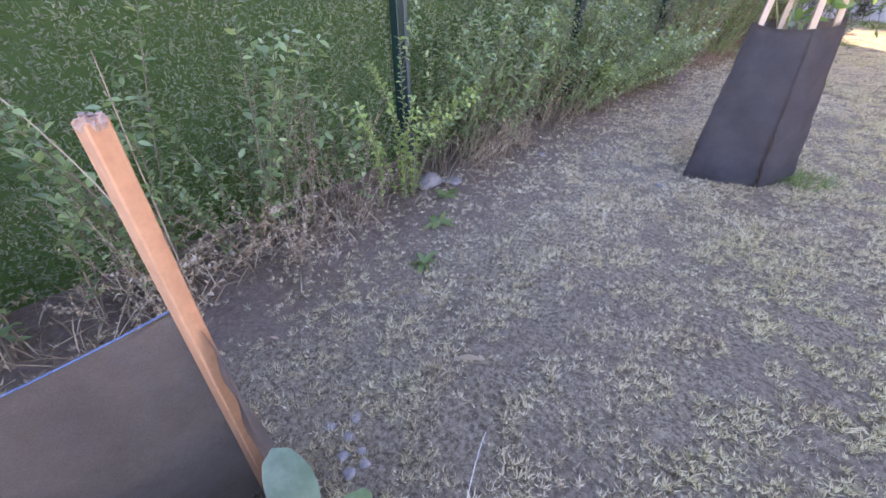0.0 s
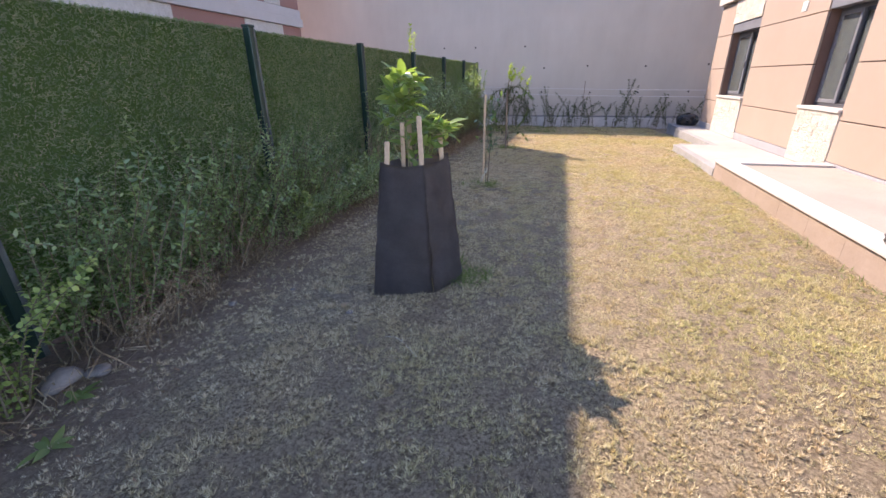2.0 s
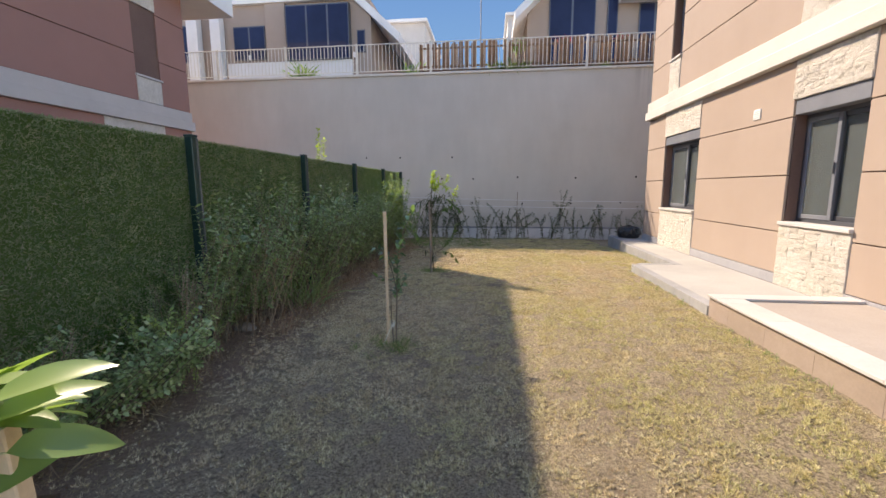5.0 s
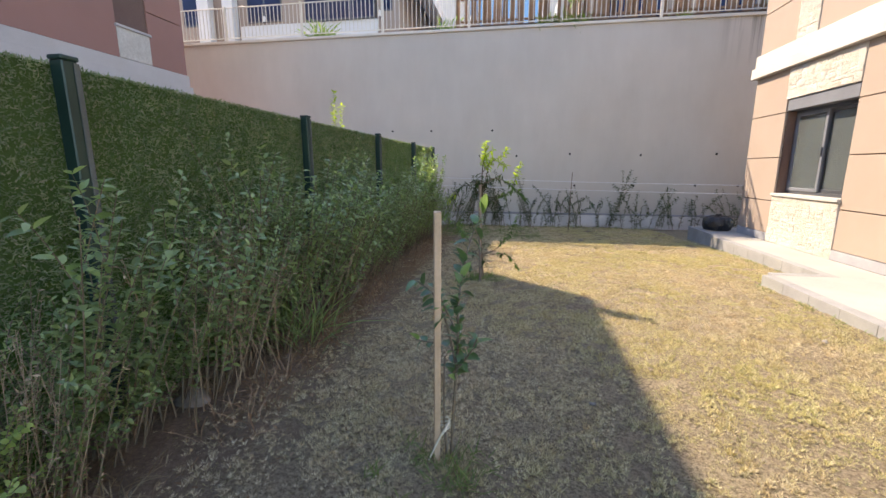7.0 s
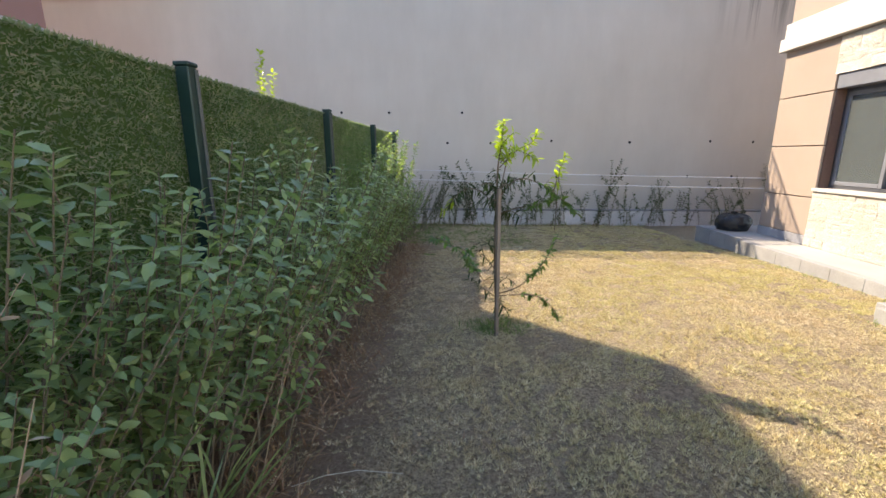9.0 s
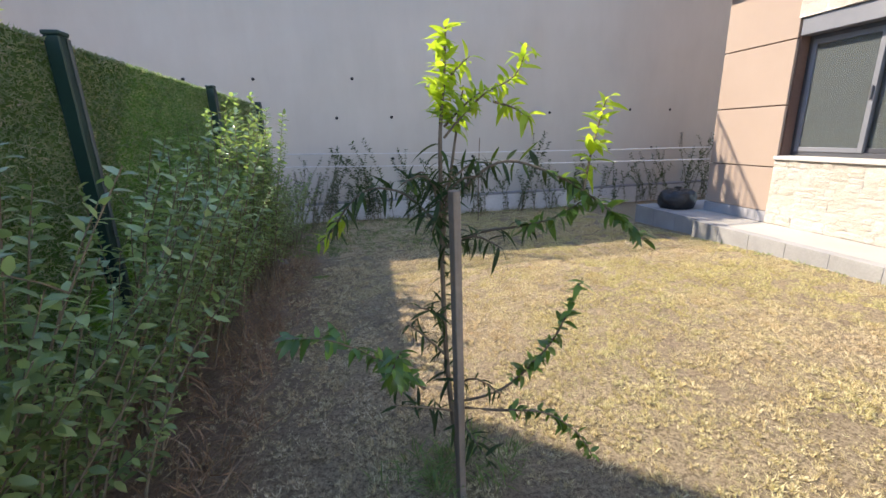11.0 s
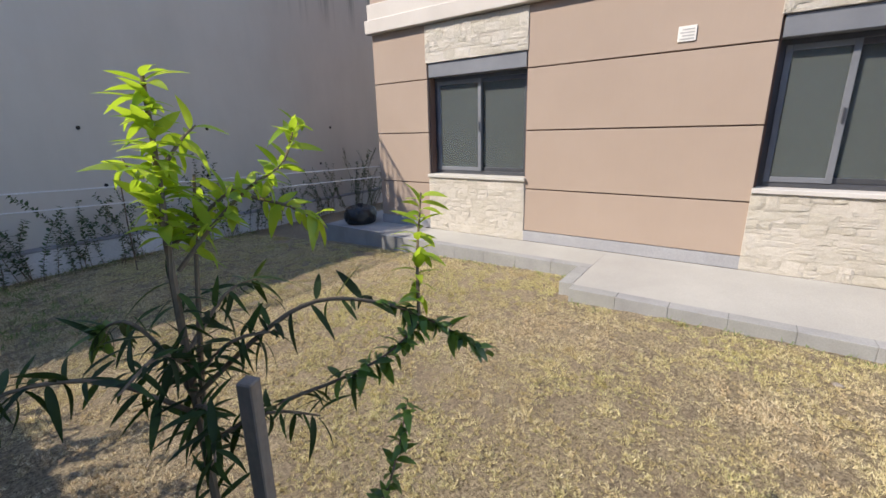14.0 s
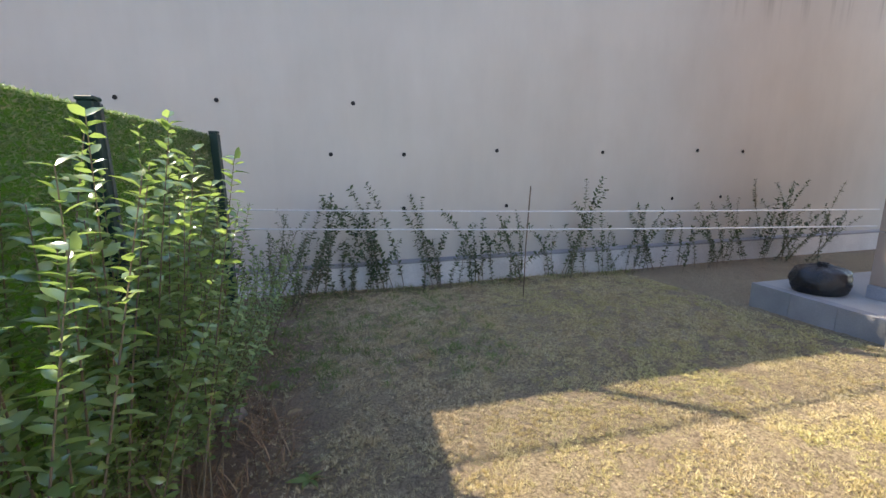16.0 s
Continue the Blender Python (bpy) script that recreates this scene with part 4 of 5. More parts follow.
def build_turf():
    """Small rounded tufts on an uneven grid, each a spray of short blades."""
    step, per = 0.032, 16
    gx, gy = np.meshgrid(np.arange(-2.25, 3.74, step), np.arange(-1.5, 17.9, step))
    cx = gx.ravel() + rng.normal(0, 0.012, gx.size)
    cy = gy.ravel() + rng.normal(0, 0.012, gx.size)
    cover = 0.60 * value_noise(cx, cy, 0.105, 2) + 0.25 * value_noise(cx, cy, 0.32, 5) + 0.15 * value_noise(cx, cy, 1.1, 3)
    edge = np.clip((cx + 2.0) / 0.95, 0.04, 1)
    keep = (rng.uniform(0, 1, gx.size) < np.clip((cover - 0.24) / 0.14, 0.08, 0.97)) & (rng.uniform(0, 1, gx.size) < edge)
    keep &= (cx < 2.96) | ((cy > 11.02) & (cx < 3.72))
    cx, cy, cover, edge = cx[keep], cy[keep], cover[keep], edge[keep]
    m = len(cx)
    size = np.repeat(np.clip(0.58 + 1.15 * (cover - 0.3), 0.5, 1.25) * rng.uniform(0.7, 1.3, m) * (0.75 + 0.25 * edge), per)
    ang, rad = rng.uniform(0, 6.283, m * per), np.abs(rng.normal(0, 1, m * per))
    bx = np.repeat(cx, per) + 0.008 * rad * np.cos(ang) * size
    by = np.repeat(cy, per) + 0.008 * rad * np.sin(ang) * size
    n = len(bx)
    P = np.stack([bx, by, lawn_z(bx, by) - 0.004], 1)
    out = 0.22 + 0.5 * rad
    D = np.stack([out * np.cos(ang) + rng.normal(0, 0.25, n), out * np.sin(ang) + rng.normal(0, 0.25, n), np.abs(rng.normal(0.95, 0.3, n))], 1)
    turf = blades("turf", P, D, rng.uniform(0.018, 0.036, n) * size, rng.uniform(0.0045, 0.0078, n), M_TURF)
    k = 240000
    sx, sy = np.minimum(2.96, -1.95 + 4.9 * rng.uniform(0, 1, k) ** 0.9), rng.uniform(-1.0, 17.8, k)
    S = np.stack([sx, sy, lawn_z(sx, sy) - 0.002], 1)
    E = np.stack([rng.normal(0, 0.8, k), rng.normal(0, 0.8, k), np.abs(rng.normal(0.3, 0.2, k))], 1)
    stubble = blades("stubble", S, E, rng.uniform(0.010, 0.030, k), rng.uniform(0.003, 0.006, k), M_STRAW, turf)
    tagged(stubble, kind="stuff")
    tagged(turf, "short dry straw-coloured lawn grass with greenish patches", "grass", kind="stuff")


build_turf()


def tufts(name, label, mat, pts, per, L, spread=0.03, W=0.006, up=1.0):
    pts = np.asarray(pts, float)
    n = len(pts) * per
    P = np.repeat(pts, per, 0) + np.stack([rng.normal(0, spread, n), rng.normal(0, spread, n), np.zeros(n)], 1)
    P[:, 2] = lawn_z(P[:, 0], P[:, 1]) - 0.005
    D = np.stack([rng.normal(0, 0.55, n), rng.normal(0, 0.55, n), np.abs(rng.normal(up, 0.3, n))], 1)
    ob = leaves(name, P, D, rng.uniform(0.4, 1.0, n) * L, W, mat, droop=0.45, fold=0.1, seg=2)
    return tagged(ob, label, "grass", kind="stuff")


# greener grass at the tree bases, along the kerb and near the wall
tufts("grass_tuft", "fresh green grass tufts round the young trees", M_WEED,
      [(-0.42 + a, 6.85 + b, 0) for a, b in rng.normal(0, 0.13, (15, 2))] + [(-0.52 + a, 10.5 + b, 0) for a, b in rng.normal(0, 0.11, (24, 2))]
      + [(-0.12 + a, 3.75 + b, 0) for a, b in rng.normal(0, 0.12, (24, 2))], 14, 0.13)
tufts("grass_tuft", "green grass along the kerb edge", M_WEED,
      [(2.95 - abs(a), y, 0) for a, y in zip(rng.normal(0, 0.04, 40), rng.uniform(3.5, 10.9, 40))]
      + [(3.70 - abs(a), y, 0) for a, y in zip(rng.normal(0, 0.04, 16), rng.uniform(11, 14, 16))] + [(3.66, 11.06, 0)] * 4, 9, 0.08)
tufts("grass_tuft", "green weedy grass in the shaded corner by the wall", M_WEED,
      np.stack([-2.1 + 2.6 * rng.uniform(0, 1, 420) ** 1.5, rng.uniform(14.6, 17.7, 420), np.zeros(420)], 1), 12, 0.11)
tufts("dry_grass", "dry brown grass and stalks along the fence foot", M_DRY,
      np.stack([-2.02 + rng.normal(0, 0.16, 330), rng.uniform(-1.5, 16, 330), np.zeros(330)], 1), 9, 0.2, 0.06, 0.005, 0.8)
tufts("dry_grass", "tangled dry brown stalks below the hedge", M_DRY,
      np.stack([-1.88 + rng.normal(0, 0.13, 170), rng.uniform(-0.8, 6.5, 170), np.zeros(170)], 1), 6, 0.22, 0.05, 0.006, 0.8)
tufts("dry_grass", "dry yellow grass at the wall foot", M_DRY,
      np.stack([rng.uniform(-2, 3.8, 110), rng.uniform(17.55, 17.88, 110), np.zeros(110)], 1), 9, 0.13, 0.05, 0.005, 1.2)
tufts("grass_tuft", "green grass at the wall foot", M_WEED,
      np.stack([rng.uniform(-2, 3.8, 90), rng.uniform(17.6, 17.9, 90), np.zeros(90)], 1), 8, 0.14, 0.05, 0.006, 1.4)


tufts("dry_litter", "reddish-brown dry stalks and litter under the hedge", M_LITTER,
      np.stack([-1.66 + rng.normal(0, 0.10, 260), rng.uniform(6.8, 14.5, 260), np.zeros(260)], 1), 8, 0.24, 0.05, 0.006, 0.7)
tufts("dry_litter", "curled dry leaves on the bare earth", M_LITTER,
      np.stack([rng.uniform(-1.9, -0.9, 420), rng.uniform(0, 15.5, 420), np.zeros(420)], 1), 2, 0.05, 0.05, 0.012, 0.15)


# ---- shrubs ----
def stem_path(base, lean, height, bend, k=9):
    """A curved stem from the base, leaning and bending as it climbs."""
    base, lean, bend = np.asarray(base, float), np.asarray(lean, float), np.asarray(bend, float)
    t = np.linspace(0, 1, k)[:, None]
    return base + t * (lean + np.array([0, 0, height])) + t * t * bend


def along(path, spacing, start=0.12):
    """Points and directions at even steps along a path."""
    seg = np.diff(path, axis=0)
    ln = np.linalg.norm(seg, axis=1)
    cum = np.concatenate([[0], np.cumsum(ln)])
    s = np.arange(cum[-1] * start, cum[-1], spacing)
    i = np.clip(np.searchsorted(cum, s, "right") - 1, 0, len(seg) - 1)
    f = ((s - cum[i]) / ln[i])[:, None]
    return path[i] + f * seg[i], unit(seg[i])


def paired_leaves(P, T, turn=1.6, rise=0.55, flat=0.35):
    """Leaf bases and directions, in opposite pairs that turn up the stem."""
    n = len(P)
    a = np.arange(n) * turn + rng.uniform(0, 6.28) + rng.normal(0, 0.25, n)
    R = unit(np.cross(T, rng.normal(0, 1, 3)[None] + np.zeros((n, 3))))
    S = np.cross(T, R)
    side = R * np.cos(a)[:, None] + S * np.sin(a)[:, None]
    D1 = side + T * rise + rng.normal(0, 0.2, (n, 3))
    D2 = -side + T * rise + rng.normal(0, 0.2, (n, 3))
    return np.concatenate([P, P]), np.concatenate([D1, D2])


def make_shrub(label, category, stems, height, spread, lean, leaf, width, spacing, mat, stem_mat=None, twigs=2, group="", name="shrub", r0=0.006, start=0.06, at=(0, 0, 0), vary=0.4, bow=0.1):
    sh = thing(name, label, category, at, group)
    Ps, Ds, Ls = [], [], []
    for k in range(stems):
        bm = bmesh.new()
        a = rng.uniform(0, 6.28)
        b = (rng.normal(0, spread * 0.25), rng.normal(0, spread * 0.4), -0.03)
        h = height * rng.uniform(1 - vary, 1.0)
        ln = (lean[0] * rng.uniform(0.1, 1.1) + math.cos(a) * spread * 0.4, lean[1] + math.sin(a) * spread * 0.6, 0)
        path = stem_path(b, ln, h, (lean[0] * rng.uniform(0, 0.5) + rng.normal(0, bow), rng.normal(0, 0.13), rng.uniform(-0.12, 0)))
        tube(bm, path, np.linspace(r0, r0 * 0.3, len(path)), 5)
        paths = [path]
        for j in range(twigs):
            i = int(rng.integers(2, 7))
            tw = stem_path(path[i], rng.normal(0, 0.13, 3) * (1, 1, 0) + np.array([0.04, 0, 0]), h * rng.uniform(0.18, 0.35), rng.normal(0, 0.04, 3), 6)
            tube(bm, tw, np.linspace(r0 * 0.5, r0 * 0.2, 6), 4)
            paths.append(tw)
        part("stem", bm, stem_mat or M_STEM, sh)
        for p in paths:
            P, T = along(p, spacing * rng.uniform(0.85, 1.2), start)
            if len(P) == 0:
                continue
            P, D = paired_leaves(P, T)
            Ps.append(P), Ds.append(D), Ls.append(leaf * rng.uniform(0.55, 1.1, len(P)))
    L = np.concatenate(Ls)
    leaves("foliage", np.concatenate(Ps), np.concatenate(Ds), L, L * width, mat, sh, droop=0.25, seg=2)
    return sh


def scatter(proto, spots):
    """Copies of the shrub at (x, y, scale, turn)."""
    for x, y, s, a in spots:
        copy_thing(proto, pose(x, y, float(lawn_z(x, y)), 0, 0, a) @ Matrix.Diagonal((s, s, s * random.uniform(0.92, 1.08), 1)))


privets = []
for k in range(6):
    x, y = -2.08, 2.6 + 0.42 * k
    h = (1.2, 1.1, 1.3, 1.15, 1.3, 1.25)[k]
    privets.append(make_shrub("dense upright privet shrub growing against the fence", "shrub", 11, h, 0.32, (0.20, 0), 0.042, 0.46, 0.031, M_PRIVET, twigs=3, group="shrubs along the fence", at=(x, y, 0)))
# taller, larger-leaved privets along the middle of the fence
talls = []
for k in range(5):
    talls.append(make_shrub("tall leaning privet shrub with glossy blue-green leaves", "shrub", 12, (1.5, 1.35, 1.65, 1.4, 1.25)[k], 0.40, (0.36, 0), 0.066, 0.44, 0.034, M_PRIVET, twigs=1, group="shrubs along the fence", at=(-2.08, (6.75, 7.7, 8.6, 9.3, 10.0)[k], 0), r0=0.006, start=0.24, vary=0.45))
row = []
y = 6.45
while y < 15.9:
    s = 0.78 if y < 7.4 else 1.0 if y < 8.0 else 1.12 if y < 10.7 else 1.08 if y < 12.3 else 0.74
    row.append((-2.08 + random.uniform(-0.08, 0.08), y, s * random.uniform(0.75, 1.12), random.uniform(-30, 30)))
    y += random.uniform(0.26, 0.5) if y < 9 else random.uniform(0.22, 0.36) if y < 12 else random.uniform(0.3, 0.48)
for k, spot in enumerate(row):
    scatter(talls[k % 5] if k % 4 else privets[k % 6], [spot])
scatter(talls[1], [(-2.12, 2.25, 0.72, 15.0), (-2.1, 3.55, 0.92, -30.0)])
scatter(talls[4], [(-2.12, 2.85, 0.95, 50.0), (-2.1, 4.25, 0.9, -10.0)])
for k, y in enumerate((4.95, 5.25, 5.95, 6.25)):
    scatter(privets[k], [(-2.1, y, 0.62 + 0.08 * (k % 2), 40.0 * k)])
# thin tall weeds at the fence's start
for k in range(3):
    w = make_shrub("thin tall green weed in front of the fence", "weed", 5, 1.55 - 0.15 * k, 0.4, (0.14, 0.05), 0.062, 0.46, 0.045, M_PRIVET, twigs=1, group="weeds by the fence", name="weed", at=(-2.05, 0.2 + 0.55 * k, 0), r0=0.005, start=0.15)
    scatter(w, [(-2.08, -0.75 - 0.5 * k, 0.95, 20.0), (-2.12, 2.2 + 0.2 * k, 0.8, 70.0), (-2.05, 0.3 + 0.35 * k, 0.55, 250.0), (-2.12, -0.3 + 0.55 * k, 0.85, 300.0)])
lime = make_shrub("small lime-green shrub beside the fence post", "shrub", 8, 0.92, 0.24, (0.12, 0), 0.038, 0.8, 0.022, M_LIME, twigs=1, at=(-1.93, 1.80, 0), vary=0.25)
scatter(lime, [(-1.95, 4.35, 0.7, 40), (-1.85, 5.75, 0.8, 100), (-1.9, 6.05, 0.75, 200)])
# paler shrubs leaning out over the lawn
pale = make_shrub("pale variegated shrub leaning over the lawn", "shrub", 13, 0.80, 0.5, (0.40, 0.12), 0.048, 0.66, 0.032, M_PALE, twigs=3, at=(-2.0, 5.55, 0), group="pale shrubs over the lawn", vary=0.55)
scatter(pale, [(-2.02, 5.2, 0.85, 20), (-1.98, 5.85, 0.75, -15), (-2.0, 4.25, 0.72, 30), (-2.05, 4.8, 0.6, 75)])
# low dry twiggy tangle in front of the fence's start
tangle = make_shrub("low tangle of dry twiggy weeds at the fence foot", "dry stalks", 17, 0.55, 0.5, (0.3, 0), 0.022, 0.5, 0.03, M_DRY, stem_mat=M_DRYSTEM, twigs=4, at=(-1.9, 0.7, 0), group="dry tangles along the fence", name="dry_tangle", r0=0.003, start=0.2, vary=0.6)
scatter(tangle, [(-1.92, 0.15, 0.95, 80), (-1.88, 1.25, 0.9, 170), (-1.95, -0.4, 1.0, 260), (-1.9, 2.4, 0.7, 40), (-1.92, 2.95, 0.75, 300), (-1.9, 3.6, 0.6, 120)])
# dry leafless stalks among the privets
stalks = make_shrub("tangle of dry brown leafless stalks among the privets", "dry stalks", 14, 1.35, 0.42, (0.28, 0), 0.03, 0.35, 0.07, M_DRY, stem_mat=M_DRYSTEM, twigs=4, at=(-2.0, 7.3, 0), group="dry stalks along the fence", name="dry_stalks", r0=0.004, start=0.3)
scatter(stalks, [(-2.0, 6.2, 0.75, 40), (-2.02, 7.9, 0.95, 200), (-1.98, 8.5, 0.9, 110), (-2.0, 5.1, 0.6, 15), (-2.05, 9.3, 0.85, 300), (-2.05, 3.4, 0.6, 70), (-2.05, 1.2, 0.7, 150), (-2.0, 0.3, 0.55, 240)])
# sunlit tall shoots near the fence's end
tall = make_shrub("tall privet shoots with bright sunlit tips", "shrub", 14, 1.98, 0.46, (0.22, 0), 0.078, 0.5, 0.031, M_SHOOT, twigs=0, at=(-2.1, 13.0, -0.08), vary=0.2, start=0.30)
scatter(tall, [(-2.06, 13.6, 0.97, 20), (-2.1, 14.4, 0.93, -25), (-2.08, 12.4, 0.86, 30), (-2.04, 13.3, 0.8, 70), (-2.06, 14.0, 0.88, -50)])
make_shrub("bright green shoot rising behind the fence", "shrub", 3, 3.05, 0.10, (0.02, 0), 0.09, 0.5, 0.035, M_PEACHTOP, twigs=1, at=(-3.58, 13.15, 0), start=0.6, vary=0.12)
# grassy clump under the privets
tufts("grass_clump", "long green grass blades among the shrubs", M_PRIVET, [(-1.85, 8.3, 0)] * 4 + [(-1.82, 8.0, 0)] * 3 + [(-1.95, 5.2, 0)] * 1, 12, 0.85, 0.10, 0.014, 1.3)

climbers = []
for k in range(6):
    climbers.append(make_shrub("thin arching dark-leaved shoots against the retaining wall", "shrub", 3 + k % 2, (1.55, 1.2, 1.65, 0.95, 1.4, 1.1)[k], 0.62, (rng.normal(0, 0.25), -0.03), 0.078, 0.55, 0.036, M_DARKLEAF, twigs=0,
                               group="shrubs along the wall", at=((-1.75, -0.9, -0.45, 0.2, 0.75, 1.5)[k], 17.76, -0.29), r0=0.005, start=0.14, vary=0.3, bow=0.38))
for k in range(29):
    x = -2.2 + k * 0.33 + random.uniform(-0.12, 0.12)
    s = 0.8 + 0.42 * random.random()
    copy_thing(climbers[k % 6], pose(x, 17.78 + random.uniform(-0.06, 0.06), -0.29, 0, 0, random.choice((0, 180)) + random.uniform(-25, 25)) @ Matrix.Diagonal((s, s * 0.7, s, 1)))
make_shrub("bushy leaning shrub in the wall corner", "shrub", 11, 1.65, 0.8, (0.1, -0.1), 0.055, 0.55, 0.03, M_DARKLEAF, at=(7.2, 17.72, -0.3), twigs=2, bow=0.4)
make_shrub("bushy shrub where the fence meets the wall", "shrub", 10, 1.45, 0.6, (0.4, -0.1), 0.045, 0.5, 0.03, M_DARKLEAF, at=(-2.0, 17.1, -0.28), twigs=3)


# ---- young trees ----
def limb(bm, pts, r0, r1):
    """A smooth limb through the points; returns the dense path."""
    p = np.array(pts, float)
    t = np.linspace(0, len(p) - 1, 4 * (len(p) - 1) + 1)
    i = np.clip(t.astype(int), 0, len(p) - 2)
    f = (t - i)[:, None]
    q = [p[np.clip(i + d, 0, len(p) - 1)] for d in (-1, 0, 1, 2)]
    path = 0.5 * (2 * q[1] + (q[2] - q[0]) * f + (2 * q[0] - 5 * q[1] + 4 * q[2] - q[3]) * f ** 2 + (3 * q[1] - q[0] - 3 * q[2] + q[3]) * f ** 3)
    tube(bm, path, np.linspace(r0, r1, len(path)), 7)
    return path


def spiral_leaves(path, spacing, start=0.0, rise=0.5, jitter=0.25):
    P, T = along(path, spacing, start)
    n = len(P)
    a = np.arange(n) * 2.4 + rng.uniform(0, 6.28)
    R = unit(np.cross(T, np.array([0.3, 0.2, 0.1])[None] + np.zeros((n, 3))))
    S = np.cross(T, R)
    return P, R * np.cos(a)[:, None] + S * np.sin(a)[:, None] + T * rise + rng.normal(0, jitter, (n, 3))


def build_almond():
    tree = thing("young_tree", "young almond-leaved tree, low leaves coloured as shaded, top leaves as sunlit", "tree", (-0.43, 10.6, -0.02))
    tree.location = (0, 0, 0)
    bm = bmesh.new()
    trunk = limb(bm, [(-0.5, 10.5, -0.06), (-0.545, 10.5, 0.5), (-0.55, 10.5, 0.95), (-0.543, 10.5, 1.39), (-0.52, 10.53, 1.57), (-0.50, 10.56, 1.77)], 0.013, 0.004)
    second = limb(bm, [(-0.55, 10.5, 0.95), (-0.53, 10.5, 1.15), (-0.50, 10.52, 1.3), (-0.47, 10.54, 1.45), (-0.44, 10.56, 1.58)], 0.008, 0.003)
    dark = [limb(bm, pts, 0.006, 0.002) for pts in (
        [(-0.55, 10.5, 1.12), (-0.46, 10.36, 1.27), (-0.37, 10.29, 1.325), (-0.25, 10.24, 1.29), (-0.16, 10.2, 1.235), (-0.07, 10.15, 1.16), (0.01, 10.11, 1.08)],
        [(-0.53, 10.5, 1.0), (-0.42, 10.38, 1.08), (-0.32, 10.31, 1.105), (-0.22, 10.25, 1.14), (-0.13, 10.2, 1.21)],
        [(-0.55, 10.5, 1.12), (-0.56, 10.57, 1.21), (-0.585, 10.65, 1.27), (-0.61, 10.72, 1.255), (-0.625, 10.76, 1.21)],
        [(-0.55, 10.5, 1.08), (-0.67, 10.57, 1.2), (-0.79, 10.64, 1.22), (-0.88, 10.69, 1.16), (-0.95, 10.72, 1.07)],
        [(-0.55, 10.5, 1.16), (-0.5, 10.4, 1.26), (-0.44, 10.32, 1.28)],
        [(-0.55, 10.5, 1.2), (-0.62, 10.42, 1.28), (-0.7, 10.38, 1.26)],
        [(-0.55, 10.5, 1.1), (-0.58, 10.36, 1.16), (-0.62, 10.28, 1.12)],
        [(-0.55, 10.5, 1.22), (-0.42, 10.56, 1.3), (-0.32, 10.6, 1.3)],
        [(-0.55, 10.5, 1.0), (-0.45, 10.4, 1.06), (-0.36, 10.34, 1.02)],
        [(-0.55, 10.5, 0.55), (-0.64, 10.48, 0.66), (-0.7, 10.46, 0.72)],
        [(-0.55, 10.5, 0.7), (-0.62, 10.44, 0.78), (-0.66, 10.42, 0.8)])]
    low = [limb(bm, pts, 0.006, 0.002) for pts in (
        [(-0.52, 10.5, 0.32), (-0.35, 10.4, 0.42), (-0.2, 10.34, 0.6), (-0.12, 10.33, 0.74), (-0.06, 10.33, 0.89)],
        [(-0.52, 10.5, 0.3), (-0.38, 10.36, 0.36), (-0.22, 10.28, 0.38), (-0.1, 10.24, 0.3), (-0.04, 10.22, 0.2)],
        [(-0.52, 10.5, 0.28), (-0.66, 10.36, 0.42), (-0.78, 10.26, 0.52)],
        [(-0.52, 10.5, 0.4), (-0.46, 10.38, 0.5), (-0.38, 10.32, 0.46)],
        [(-0.52, 10.5, 0.25), (-0.5, 10.34, 0.3), (-0.44, 10.22, 0.22)])]
    young = [limb(bm, pts, 0.005, 0.002) for pts in (
        [(-0.53, 10.5, 1.40), (-0.46, 10.48, 1.48), (-0.38, 10.46, 1.55), (-0.28, 10.47, 1.60), (-0.23, 10.48, 1.70)],
        [(-0.15, 10.2, 1.23), (-0.11, 10.23, 1.36), (-0.06, 10.25, 1.51)],
        [(-0.66, 10.36, 0.5), (-0.8, 10.2, 0.72), (-0.95, 10.12, 0.86), (-1.06, 10.08, 0.9)],
        [(-0.74, 10.28, 0.6), (-0.78, 10.14, 0.72), (-0.76, 10.04, 0.84)],
        [(-0.90, 10.70, 1.14), (-0.96, 10.72, 1.05), (-1.02, 10.74, 1.0)],
        [(-0.52, 10.54, 1.44), (-0.44, 10.5, 1.52), (-0.38, 10.48, 1.56)],
        [(-0.34, 10.52, 1.52), (-0.3, 10.46, 1.5), (-0.24, 10.42, 1.46)],
        [(-0.50, 10.55, 1.60), (-0.45, 10.57, 1.65), (-0.41, 10.58, 1.68)],
        [(-0.53, 10.52, 1.48), (-0.53, 10.59, 1.56), (-0.53, 10.66, 1.615)])]
    part("trunk", bm, M_BARK, tree, "thin brown stem and twigs")
    def gather(sets, drop=0.0):
        P, D = np.concatenate([q[0] for q in sets]), np.concatenate([q[1] for q in sets])
        keep = rng.uniform(0, 1, len(P)) >= drop
        return P[keep], D[keep]
    # broad little leaves crowd the ends of the two outer arms and the low shoots
    P, D = gather([spiral_leaves(dark[0][13:], 0.0034, 0, 0.5, 0.9), spiral_leaves(dark[1][8:], 0.0042, 0, 0.5, 0.9)] + [spiral_leaves(p[len(p) // 3:], 0.0065, 0, 0.6, 0.8) for p in low[:2]] + [spiral_leaves(p, 0.006, 0.1, 0.5, 0.5) for p in young[2:4]] + [spiral_leaves(dark[2][12:], 0.003, 0, 0.5, 0.6)], 0.15)
    L = rng.uniform(0.026, 0.062, len(P))
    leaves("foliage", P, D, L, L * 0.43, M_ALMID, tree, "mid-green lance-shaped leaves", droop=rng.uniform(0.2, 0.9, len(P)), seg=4)
